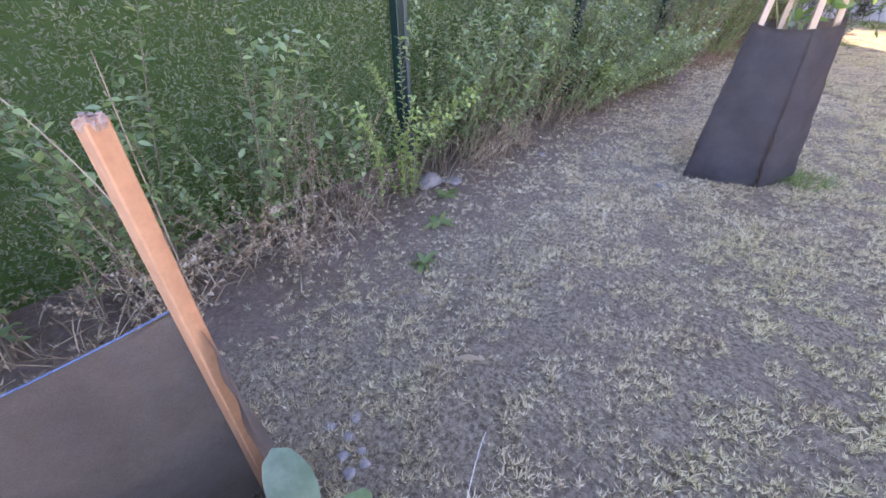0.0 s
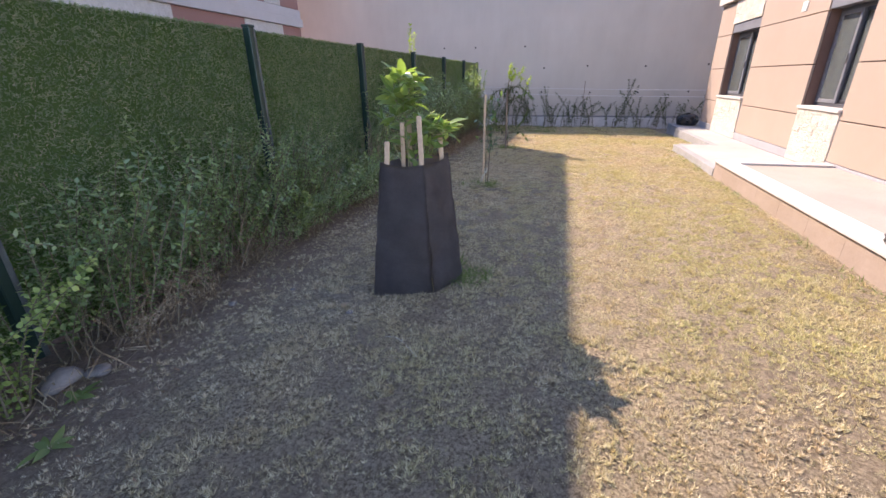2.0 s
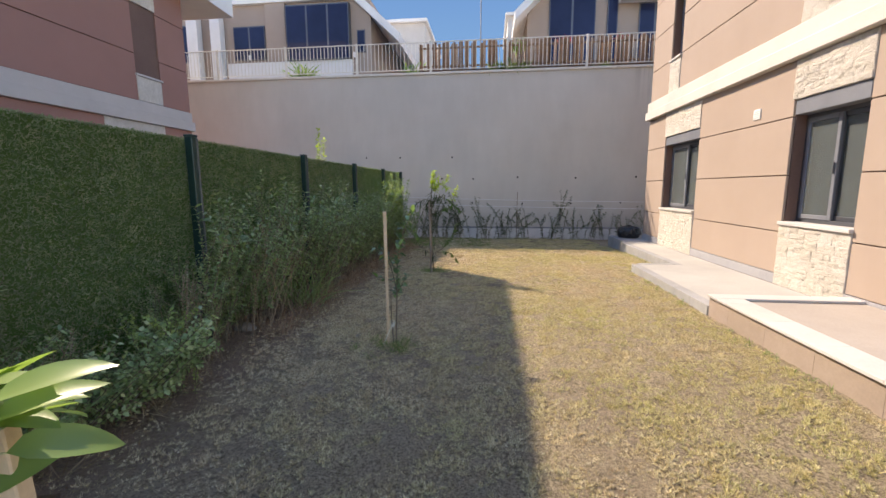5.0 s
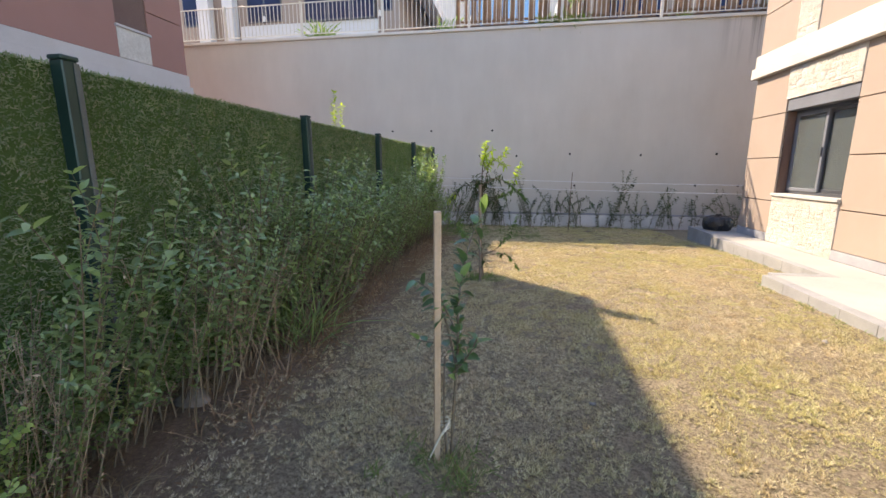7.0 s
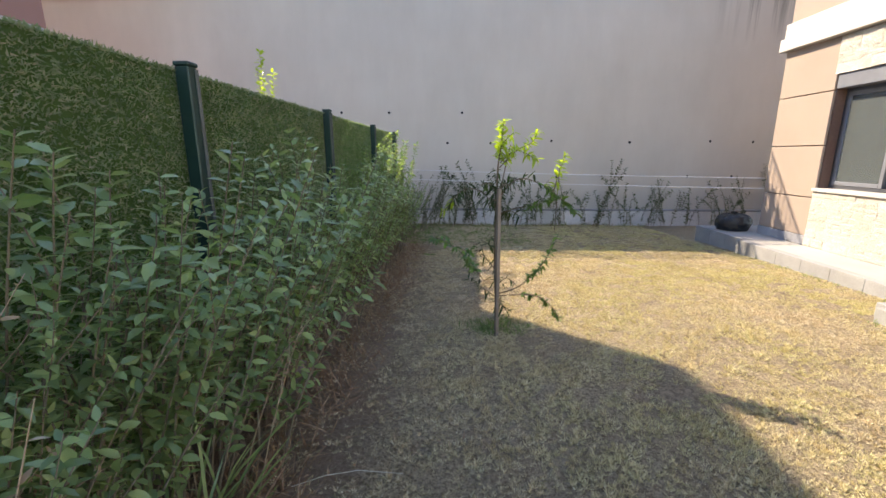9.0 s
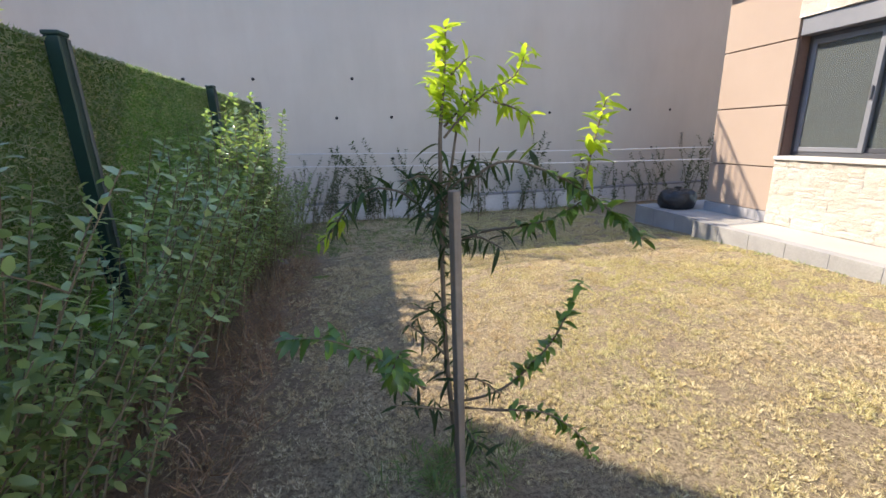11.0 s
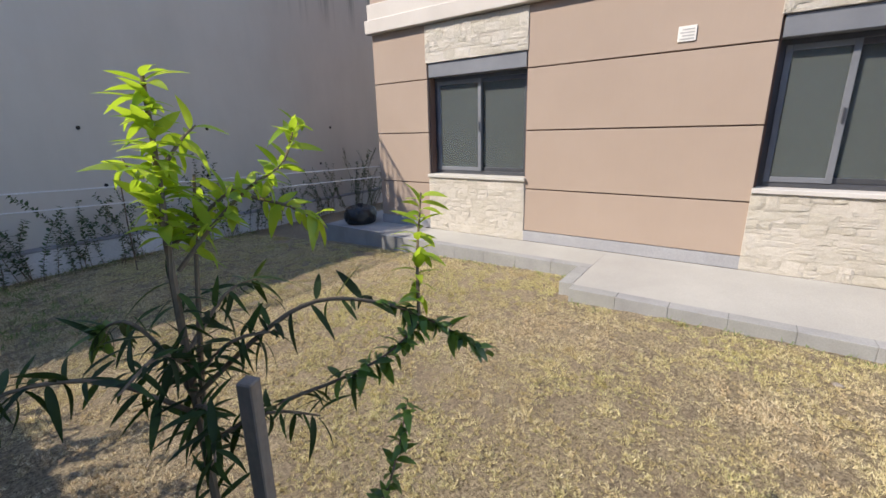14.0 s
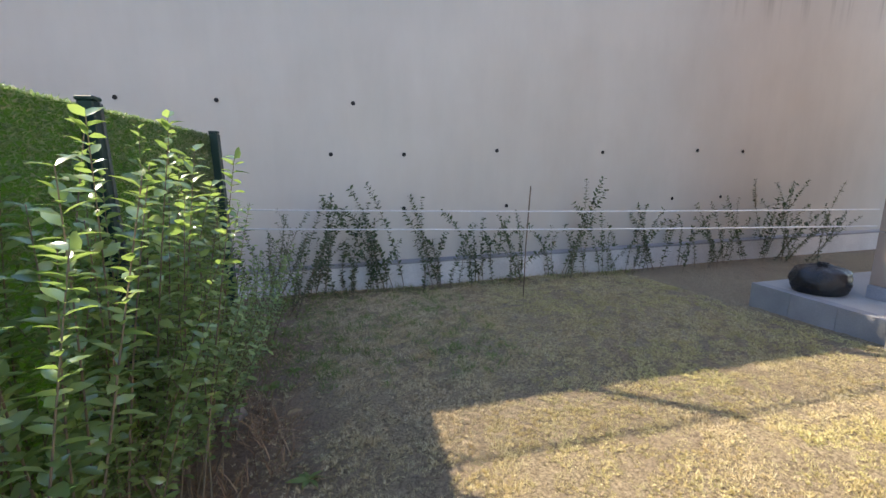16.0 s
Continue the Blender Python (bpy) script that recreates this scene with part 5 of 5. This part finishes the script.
    # low narrow leaves, with their shade in the leaf colour
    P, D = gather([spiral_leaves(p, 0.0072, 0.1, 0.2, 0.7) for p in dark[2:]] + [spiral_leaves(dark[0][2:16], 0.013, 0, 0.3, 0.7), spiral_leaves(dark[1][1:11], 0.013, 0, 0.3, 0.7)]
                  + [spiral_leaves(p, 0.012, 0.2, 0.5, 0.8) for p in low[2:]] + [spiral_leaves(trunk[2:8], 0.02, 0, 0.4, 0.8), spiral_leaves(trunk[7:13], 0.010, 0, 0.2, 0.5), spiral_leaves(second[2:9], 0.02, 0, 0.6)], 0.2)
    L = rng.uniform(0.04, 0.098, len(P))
    leaves("foliage", P, D, L, L * rng.uniform(0.14, 0.21, len(P)), M_PEACH, tree, "long narrow green leaves, darkened as if in shade", droop=rng.uniform(0.05, 1.0, len(P)), seg=5)
    # young top leaves, with sunlight in the leaf colour
    P, D = gather([spiral_leaves(p, 0.0068, 0.1, 0.5, 0.45) for p in young[:2] + young[4:]] + [spiral_leaves(trunk[13:], 0.0030, 0, 0.35, 0.35), spiral_leaves(second[11:], 0.011, 0, 0.4, 0.4)], 0.1)
    L = rng.uniform(0.04, 0.08, len(P))
    leaves("foliage", P, D, L, L * rng.uniform(0.28, 0.38, len(P)), M_PEACHTOP, tree, "yellow-green young leaves, brightened as if sunlit", droop=rng.uniform(0.1, 0.75, len(P)), seg=5)
    bm = bmesh.new()
    square_post(bm, (-0.53, 10.36, -0.15), (-0.548, 10.267, 1.245), 0.030, twist=0.4)
    stake = part("tree_stake", bm, M_OLDSTAKE)
    tagged(stake, "weathered brown stake supporting the young tree", "stake", "tree stakes")


def build_citrus():
    tree = thing("young_tree", "spindly citrus sapling tied to a wooden stake", "tree")
    bm = bmesh.new()
    main = limb(bm, [(-0.40, 6.98, -0.05), (-0.38, 6.93, 0.3), (-0.36, 6.90, 0.62), (-0.36, 6.96, 0.88), (-0.33, 7.11, 1.09), (-0.28, 7.26, 1.23)], 0.009, 0.003)
    side = limb(bm, [(-0.37, 6.9, 0.55), (-0.42, 6.92, 0.75), (-0.48, 6.93, 0.87), (-0.56, 6.94, 0.93)], 0.006, 0.003)
    twin = limb(bm, [(-0.42, 6.98, -0.05), (-0.43, 6.93, 0.3), (-0.42, 6.9, 0.58)], 0.007, 0.004)
    cuts = [limb(bm, pts, 0.005, 0.003) for pts in ([(-0.38, 6.9, 0.5), (-0.3, 6.86, 0.62), (-0.26, 6.84, 0.72)], [(-0.37, 6.86, 0.75), (-0.44, 6.84, 0.9), (-0.46, 6.82, 0.95)],
                                                    [(-0.37, 6.88, 0.62), (-0.46, 6.86, 0.66), (-0.55, 6.84, 0.68)])]
    part("trunk", bm, M_STEM, tree, "pale green-brown stem")
    sets = [spiral_leaves(main[6:16], 0.011, 0, 0.9, 0.35), spiral_leaves(main[16:], 0.024, 0, 0.55, 0.4), spiral_leaves(side[5:], 0.016, 0, 0.5)] + [spiral_leaves(c, 0.02, 0.2, 0.5) for c in cuts]
    P, D = np.concatenate([q[0] for q in sets]), np.concatenate([q[1] for q in sets])
    P, D = np.concatenate([P, main[-1:]]), np.concatenate([D, [(0.12, 0.1, 1.0)]])
    L = np.append(rng.uniform(0.045, 0.088, len(P) - 1), 0.095)
    leaves("foliage", P, D, L, L * 0.52, M_CITRUS, tree, "glossy oval citrus leaves", droop=np.append(rng.uniform(0.1, 0.7, len(P) - 1), 0.1), seg=4, fold=0.35, full=0.65)
    bm = bmesh.new()
    for k in range(3):
        limb(bm, [(-0.46, 6.955, 0.18 + 0.02 * k), (-0.40, 6.93, 0.2 + 0.02 * k), (-0.44, 6.9, 0.16), (-0.5, 6.9, 0.02 - 0.0 * k)], 0.006, 0.004)
    part("tie", bm, M_RIB, tree, "pale ribbon tie")
    bm = bmesh.new()
    square_post(bm, (-0.47, 6.96, -0.15), (-0.425, 6.745, 1.278), 0.030, twist=0.3)
    tagged(part("tree_stake", bm, M_STAKE), "sawn pine stake beside the citrus sapling", "stake", "tree stakes")


build_almond()
build_citrus()


# ---- shade-net tree guards ----
def cloth_guard(name, label, lower, upper, ztop, net, hem=None):
    """A four-sided sleeve of shade net stretched round four stakes."""
    g = thing(name, label, "tree guard")
    n_u, n_v = 18, 28
    for s in range(4):
        a0, b0, a1, b1 = Vector((*lower[s], 0)), Vector((*lower[(s + 1) % 4], 0)), Vector((*upper[s], ztop[s])), Vector((*upper[(s + 1) % 4], ztop[(s + 1) % 4]))
        bm = bmesh.new()
        mid = sum((Vector((*p, 0)) for p in lower), Vector()) / 4
        out = ((a0 + b0) / 2 - mid).normalized()
        grid = []
        for j in range(n_v + 1):
            v = j / n_v
            rowv = []
            for i in range(n_u + 1):
                u = i / n_u
                p = (a0.lerp(b0, u)).lerp(a1.lerp(b1, u), v)
                sag = -0.02 * math.sin(math.pi * u) * v * v
                wr = 0.010 * math.sin(9 * v + 5 * u + s) * math.sin(math.pi * u) + 0.005 * math.sin(23 * v - 7 * u + s) + 0.004 * math.sin(13 * u + 6 * v)
                p = p + out * (0.012 * math.sin(math.pi * u) + wr) + Vector((0, 0, sag))
                rowv.append(bm.verts.new(p + Vector((0, 0, 0.0 if j else -0.03))))
            grid.append(rowv)
        for j in range(n_v):
            for i in range(n_u):
                bm.faces.new((grid[j][i], grid[j][i + 1], grid[j + 1][i + 1], grid[j + 1][i]))
        bmesh.ops.solidify(bm, geom=list(bm.faces), thickness=0.003)
        for f in bm.faces:
            f.smooth = True
        side = part("cloth_side", bm, net, g, "woven shade-net cloth")
        if hem and s == 3:
            bm = bmesh.new()
            tube(bm, [a1.lerp(b1, i / 8) + Vector((0, 0, -0.02 * math.sin(math.pi * i / 8) + 0.002)) + out * (0.012 * math.sin(math.pi * i / 8)) for i in range(9)], 0.002, 5)
            part("hem", bm, hem, side, "blue woven selvedge")
    return g


def rosette(P0, n, L, spread, sets):
    """Directions and lengths of big leaves round a shoot tip."""
    for k in range(n):
        a = k * 2.4 + rng.uniform(-0.5, 0.5)
        v = np.array([math.cos(a), math.sin(a), 0]) * spread * rng.uniform(0.5, 1.1) + np.array([0, 0, rng.uniform(0.0, 1.0)]) + rng.normal(0, 0.2, 3)
        sets.append((np.asarray(P0) - np.array([0, 0, rng.uniform(0, 0.07)]), unit(v), L * rng.uniform(0.6, 1.1)))


def big_leaf_plant(label, limbs, clusters, L, width=0.42, mat=None, full=0.7):
    tree = thing("young_tree", label, "tree")
    bm = bmesh.new()
    for pts in limbs:
        limb(bm, pts, 0.007, 0.003)
    sets = []
    for P0, n, spread in clusters:
        rosette(P0, n, L, spread, sets)
    P, D, Ln = (np.array([q[i] for q in sets]) for i in range(3))
    stalk = (0.22 * Ln)[:, None]
    for p, d, k in zip(P, D, stalk):
        tube(bm, [p, p + d * k * 0.5 + np.array([0, 0, 0.003]), p + d * k * 1.02], [0.0022, 0.0018, 0.0016], 5)
    part("trunk", bm, M_GREENSTEM, tree, "thin young stem with leaf stalks")
    leaves("foliage", P + D * stalk, D, Ln, Ln * width, mat or M_LOQUAT, tree, "large broad green leaves", droop=rng.uniform(0.0, 0.5, len(Ln)), seg=7, fold=0.3, full=full)
    return tree


def stake(p0, p1, w, mat, label):
    bm = bmesh.new()
    square_post(bm, p0, p1, w, twist=0.3)
    ob = part("tree_stake", bm, mat)
    tagged(ob, label, "stake", "tree stakes")
    return ob


def build_guards():
    lo = [(-0.66, 3.29), (-0.24, 3.43), (-0.08, 3.72), (-0.5, 3.68)]
    up = [(-0.61, 3.44), (-0.30, 3.47), (-0.19, 3.73), (-0.50, 3.74)]
    cloth_guard("tree_guard", "black shade-net tree guard stretched round four stakes", lo, up, [0.965, 0.95, 1.0, 0.98], M_CLOTH)
    for (lx, ly), (ux, uy), h in zip(lo, up, (1.10, 1.27, 1.13, 1.24)):
        cx, cy = -0.4, 3.58
        f = lambda x, y: (x + (cx - x) * 0.2, y + (cy - y) * 0.2)
        (ax, ay), (bx, by) = f(lx, ly), f(ux, uy)
        k = (h + 0.15) / 1.1
        stake((ax, ay, -0.15), (ax + (bx - ax) * k, ay + (by - ay) * k, h), 0.034, M_STAKE, "sawn pine stake inside the tree guard")
    stake((-0.5, 3.6, -0.1), (-0.475, 3.56, 1.22), 0.03, M_STAKE, "leaning pine stake inside the tree guard")
    big_leaf_plant("young broad-leaved fruit tree growing out of the guard",
                   [[(-0.42, 3.6, -0.03), (-0.43, 3.6, 0.6), (-0.46, 3.6, 1.1), (-0.48, 3.6, 1.42)], [(-0.43, 3.6, 0.8), (-0.36, 3.62, 1.0), (-0.3, 3.64, 1.15)], [(-0.43, 3.6, 0.75), (-0.52, 3.58, 1.0), (-0.6, 3.6, 1.15)]],
                   [((-0.49, 3.6, 1.50), 14, 0.9), ((-0.52, 3.58, 1.42), 12, 1.2), ((-0.45, 3.62, 1.34), 12, 1.2), ((-0.5, 3.56, 1.28), 10, 1.3), ((-0.28, 3.64, 1.20), 15, 1.1), ((-0.34, 3.6, 1.14), 8, 1.1), ((-0.62, 3.6, 1.22), 9, 1.1), ((-0.45, 3.6, 1.10), 9, 1.2), ((-0.42, 3.6, 0.98), 8, 1.0), ((-0.54, 3.6, 1.46), 12, 1.1), ((-0.42, 3.58, 1.44), 12, 1.1), ((-0.36, 3.62, 1.24), 10, 1.2), ((-0.22, 3.66, 1.19), 12, 1.2), ((-0.5, 3.62, 1.38), 14, 1.4), ((-0.47, 3.58, 1.54), 12, 1.2), ((-0.40, 3.6, 1.50), 10, 1.5), ((-0.18, 3.62, 1.2), 10, 1.4), ((-0.3, 3.62, 1.1), 8, 1.3)], 0.135, 0.42, M_APPLE)
    # the guard at the start of the walk
    lo = [(-0.83, 0.205), (-0.36, 0.165), (-0.30, -0.45), (-0.86, -0.40)]
    up = [(-0.82, 0.19), (-0.36, 0.16), (-0.32, -0.4), (-0.82, -0.32)]
    cloth_guard("tree_guard", "dusty dark brown shade-net tree guard with a blue top edge", lo, up, [0.735, 0.25, 0.45, 0.735], M_CLOTH_DUSTY, M_HEM)
    for (ux, uy), h, i in zip([(-0.80, 0.183), (-0.352, 0.0), (-0.36, -0.36), (-0.79, -0.30)], (1.112, 0.89, 0.95, 0.86), range(4)):
        px, py = ux, uy
        ob = stake((px, py, -0.1), (px, py, h), 0.036, M_ORANGE, "orange-stained wooden stake with a splintered top")
        bm = bmesh.new()
        for k in range(9):
            a = k * 0.7
            q = Vector((px + 0.0125 * math.cos(a), py + 0.0125 * math.sin(a), h - 0.016))
            tube(bm, [q, q + Vector((0.003 * math.cos(a), 0.003 * math.sin(a), 0.012)), q + Vector((0.001 * math.cos(a), 0.001 * math.sin(a), 0.017 + 0.003 * (k % 3)))], [0.006, 0.008, 0.005], 5)
        part("splintered_top", bm, M_ENDGRAIN, ob, "hammered, frayed end grain")
    big_leaf_plant("young broad-leaved fruit tree leaning out of the first guard",
                   [[(-0.62, -0.1, -0.03), (-0.58, -0.06, 0.45), (-0.3, 0.1, 0.66), (0.0, 0.21, 0.72), (0.10, 0.25, 0.77), (0.135, 0.27, 0.84)], [(-0.5, -0.02, 0.5), (-0.36, 0.08, 0.60), (-0.25, 0.115, 0.66)]],
                   [((0.135, 0.28, 0.85), 9, 1.5), ((0.09, 0.26, 0.815), 7, 1.8), ((-0.24, 0.12, 0.665), 9, 1.3), ((-0.27, 0.10, 0.63), 5, 1.5), ((-0.38, 0.16, 0.55), 4, 0.9)], 0.13, 0.58, None, 0.42)


build_guards()


# ---- bags, lines, stones ----
def build_bag(label, at, r, h, knot, layers):
    bag = thing("rubbish_bag", label, "bag", at)
    bm = bmesh.new()
    n_a, n_z = 36, 14
    rings = []
    for j in range(n_z + 1):
        v = j / n_z
        prof = (0.86 + 0.16 * math.sin(math.pi * min(1, v * 1.15))) if v < 0.75 else (1.0 if layers >= 1 else 0.93) * math.cos((v - 0.75) / 0.25 * 1.35) + (0.04 if layers >= 1 else 0.0)
        z = h * (v if v < 0.75 or layers >= 1 else 0.75 + 0.25 * math.sin((v - 0.75) / 0.25 * 1.4))
        rings.append([])
        for k in range(n_a):
            a = k * math.tau / n_a
            w = 1 + 0.025 * math.sin(5 * a + 7 * v) + 0.018 * math.sin(11 * a - 9 * v) + layers * 0.02 * math.sin(v * 34 + 1.5 * math.sin(3 * a))
            rings[-1].append(bm.verts.new((r * prof * w * math.cos(a), r * prof * w * math.sin(a) * 0.92, z + 0.008 * math.sin(7 * a) * (v > 0.5))))
    for r0, r1 in zip(rings, rings[1:]):
        for k in range(n_a):
            bm.faces.new((r0[k], r0[(k + 1) % n_a], r1[(k + 1) % n_a], r1[k]))
    bm.faces.new(rings[0][::-1])
    bm.faces.new(rings[-1])
    for f in bm.faces:
        f.smooth = True
    body = part("bag_body", bm, M_BAG, bag)
    if knot:
        bm = bmesh.new()
        for k in range(6):
            a = k * 1.05 + 0.3
            tube(bm, [(0.02 * math.cos(a), 0.02 * math.sin(a), h * 0.96), (0.07 * knot * math.cos(a), 0.07 * knot * math.sin(a), h + 0.05 * knot), (0.13 * knot * math.cos(a), 0.11 * knot * math.sin(a), h + (0.03 + 0.02 * (k % 2)) * knot)], [0.03, 0.035 * knot, 0.012], 7)
        part("knot", bm, M_BAG, bag, "gathered plastic knot")


build_bag("full black plastic bag standing on the patio edge", (3.29, 4.30, 0.257), 0.30, 0.30, 1.0, 1.0)
build_bag("black plastic bag on the end of the walkway", (4.24, 15.0, 0.122), 0.29, 0.31, 0.45, 0.8)


def build_lines():
    for z0, z1 in ((1.2, 1.09), (1.0, 0.91)):
        bm = bmesh.new()
        pts = [(-2.28 + 6.79 * i / 20, 16.15 - 1.42 * i / 20, z0 + (z1 - z0) * i / 20 - 0.02 * math.sin(math.pi * i / 20)) for i in range(21)]
        tube(bm, pts, 0.009, 5)
        tagged(part("washing_line", bm, M_LINE), "white cord stretched in front of the wall", "line", "washing lines")
    bm = bmesh.new()
    tube(bm, [(1.33, 16.75, -0.35), (1.33, 16.7, 0.5), (1.335, 16.6, 1.33)], 0.009, 6)
    tagged(part("garden_rod", bm, M_BARK), "thin brown cane stuck in the lawn", "rod")


build_lines()


def rock(at, r, flat=0.5, mat=None, label="pale field stone lying on the soil"):
    bm = bmesh.new()
    bmesh.ops.create_icosphere(bm, subdivisions=2, radius=r)
    s = rng.uniform(0, 9, 3)
    for v in bm.verts:
        v.co *= 1 + 0.22 * math.sin(3.1 * v.co.x / r + s[0]) * math.sin(2.7 * v.co.y / r + s[1]) + 0.1 * math.sin(5 * v.co.z / r + s[2])
        v.co.z *= flat
    for f in bm.faces:
        f.smooth = True
    ob = part("garden_stone", bm, mat or M_ROCK)
    ob.location = (at[0], at[1], float(lawn_z(at[0], at[1])) + r * flat * 0.35)
    ob.rotation_euler = (0, 0, rng.uniform(0, 6))
    tagged(ob, label, "stone", "garden stones")


for p, r in (((-1.92, 1.96), 0.10), ((-1.80, 2.08), 0.06), ((-0.78, 0.44), 0.02), ((-0.71, 0.44), 0.016), ((-0.74, 0.39), 0.02), ((-0.67, 0.42), 0.02), ((-0.82, 0.5), 0.02), ((-0.68, 0.37), 0.022), ((-0.86, 0.42), 0.018),
             ((-2.07, 7.19), 0.10), ((-2.0, 9.7), 0.09), ((-2.13, 12.0), 0.10), ((-1.95, 14.4), 0.12), ((-1.6, 2.9), 0.03), ((-1.3, 3.2), 0.02), ((0.4, 7.6), 0.02), ((2.5, 8.9), 0.03), ((-0.72, 3.0), 0.025)):
    rock(p, r)


def flat_leaf(at, length, width, turn, mat, label):
    a = radians(turn)
    z = float(lawn_z(at[0], at[1])) + 0.03
    ob = leaves("fallen_leaf", [(at[0], at[1], z)], [(math.cos(a), math.sin(a), 0.15)], length, width, mat, droop=0.2, seg=4, fold=0.5, U=np.array([[0.0, 0.0, 1.0]]))
    tagged(ob, label, "leaf", "fallen leaves")


for at, ln, w, a in (((-0.72, 0.92), 0.10, 0.028, 40), ((-0.78, 3.0), 0.09, 0.05, 80), ((-1.55, 14.3), 0.12, 0.05, 20), ((-0.9, 12.6), 0.07, 0.03, 120), ((-0.2, 7.15), 0.06, 0.03, 10)):
    flat_leaf(at, ln, w, a, M_DRY, "curled dry brown leaf on the lawn")
for at in ((-1.28, 1.28), (-1.5, 1.62), (-1.7, 1.9), (-1.35, 13.6), (-1.75, 14.8), (-1.6, 15.1)):
    weed = thing("weed", "small green broad-leaved weed in the soil", "weed", group="weeds in the lawn")
    for k in range(7):
        a = k * 0.9 + rng.uniform(-0.3, 0.3)
        leaves("leaf", [(at[0], at[1], float(lawn_z(*at)) + 0.005)], [(math.cos(a), math.sin(a), 0.5)], rng.uniform(0.05, 0.12), 0.035, M_WEED, weed, droop=0.4, seg=3)
# long dry straw
for p0, d in (((-0.45, 0.75), (0.1, -0.22)), ((-1.6, 8.6), (0.5, 0.1)), ((-0.35, 2.75), (0.25, -0.15))):
    bm = bmesh.new()
    tube(bm, [(p0[0] + d[0] * t, p0[1] + d[1] * t, float(lawn_z(*p0)) + 0.03 + 0.05 * math.sin(3.1 * t)) for t in (0, 0.3, 0.6, 1)], 0.0015, 4)
    tagged(part("straw", bm, M_RIB), "long pale dry straw lying on the lawn", "straw", "straws")


for pts in ([(-1.98, -0.05, 1.3), (-1.78, 0.15, 0.9), (-1.6, 0.26, 0.5), (-1.52, 0.3, -0.03)], [(-1.93, 0.40, 1.05), (-1.9, 0.38, 0.6), (-1.86, 0.36, -0.03)]):
    bm = bmesh.new()
    limb(bm, pts, 0.002, 0.004)
    tagged(part("dry_cane", bm, M_DRYSTEM), "thin bare dry cane standing among the weeds", "cane", "dry canes")


# flowers and plants behind the railing
def pot_plant(label, at, lift, mat, n, L):
    t = thing("terrace_plant", label, "plant", at, "terrace plants")
    P = rng.normal(0, 0.18, (n, 3)) * (1, 0.5, 0.2) + (0, 0, 0.1)
    D = rng.normal(0, 0.6, (n, 3)) + (0, 0, 1.0)
    leaves("foliage", P, D, rng.uniform(0.5, 1, n) * L, L * 0.12, mat, t, droop=0.5)
    bm = bmesh.new()
    tube(bm, [(0, 0, -0.15 - lift), (0, 0, -lift), (0, 0, 0.12 - lift)], [0.12, 0.15, 0.16], 10)
    part("pot", bm, M_RISER, t, "brown clay pot")
    if lift:
        bm = bmesh.new()
        for k in range(4):
            tube(bm, [(0, 0, -lift), (0.05 * math.cos(k * 1.6), 0.05 * math.sin(k * 1.6), 0.2)], 0.012, 5)
        part("branchwork", bm, M_STEM, t)


pot_plant("yellow-green strappy plant behind the railing", (-6.4, 18.75, 5.4), 0.0, M_LIME, 60, 0.7)
pot_plant("yellow-green plant beside the slat fence", (-2.3, 18.75, 5.4), 0.0, M_LIME, 40, 0.6)
pot_plant("green plant beside the slat fence", (1.4, 18.75, 6.1), 0.7, M_PRIVET, 50, 0.5)
pot_plant("red flowering plant behind the slat fence", (3.0, 19.2, 6.45), 1.05, M_RED, 60, 0.25)
pot_plant("red flowering plant behind the slat fence", (5.0, 19.2, 6.45), 1.05, M_RED, 40, 0.25)
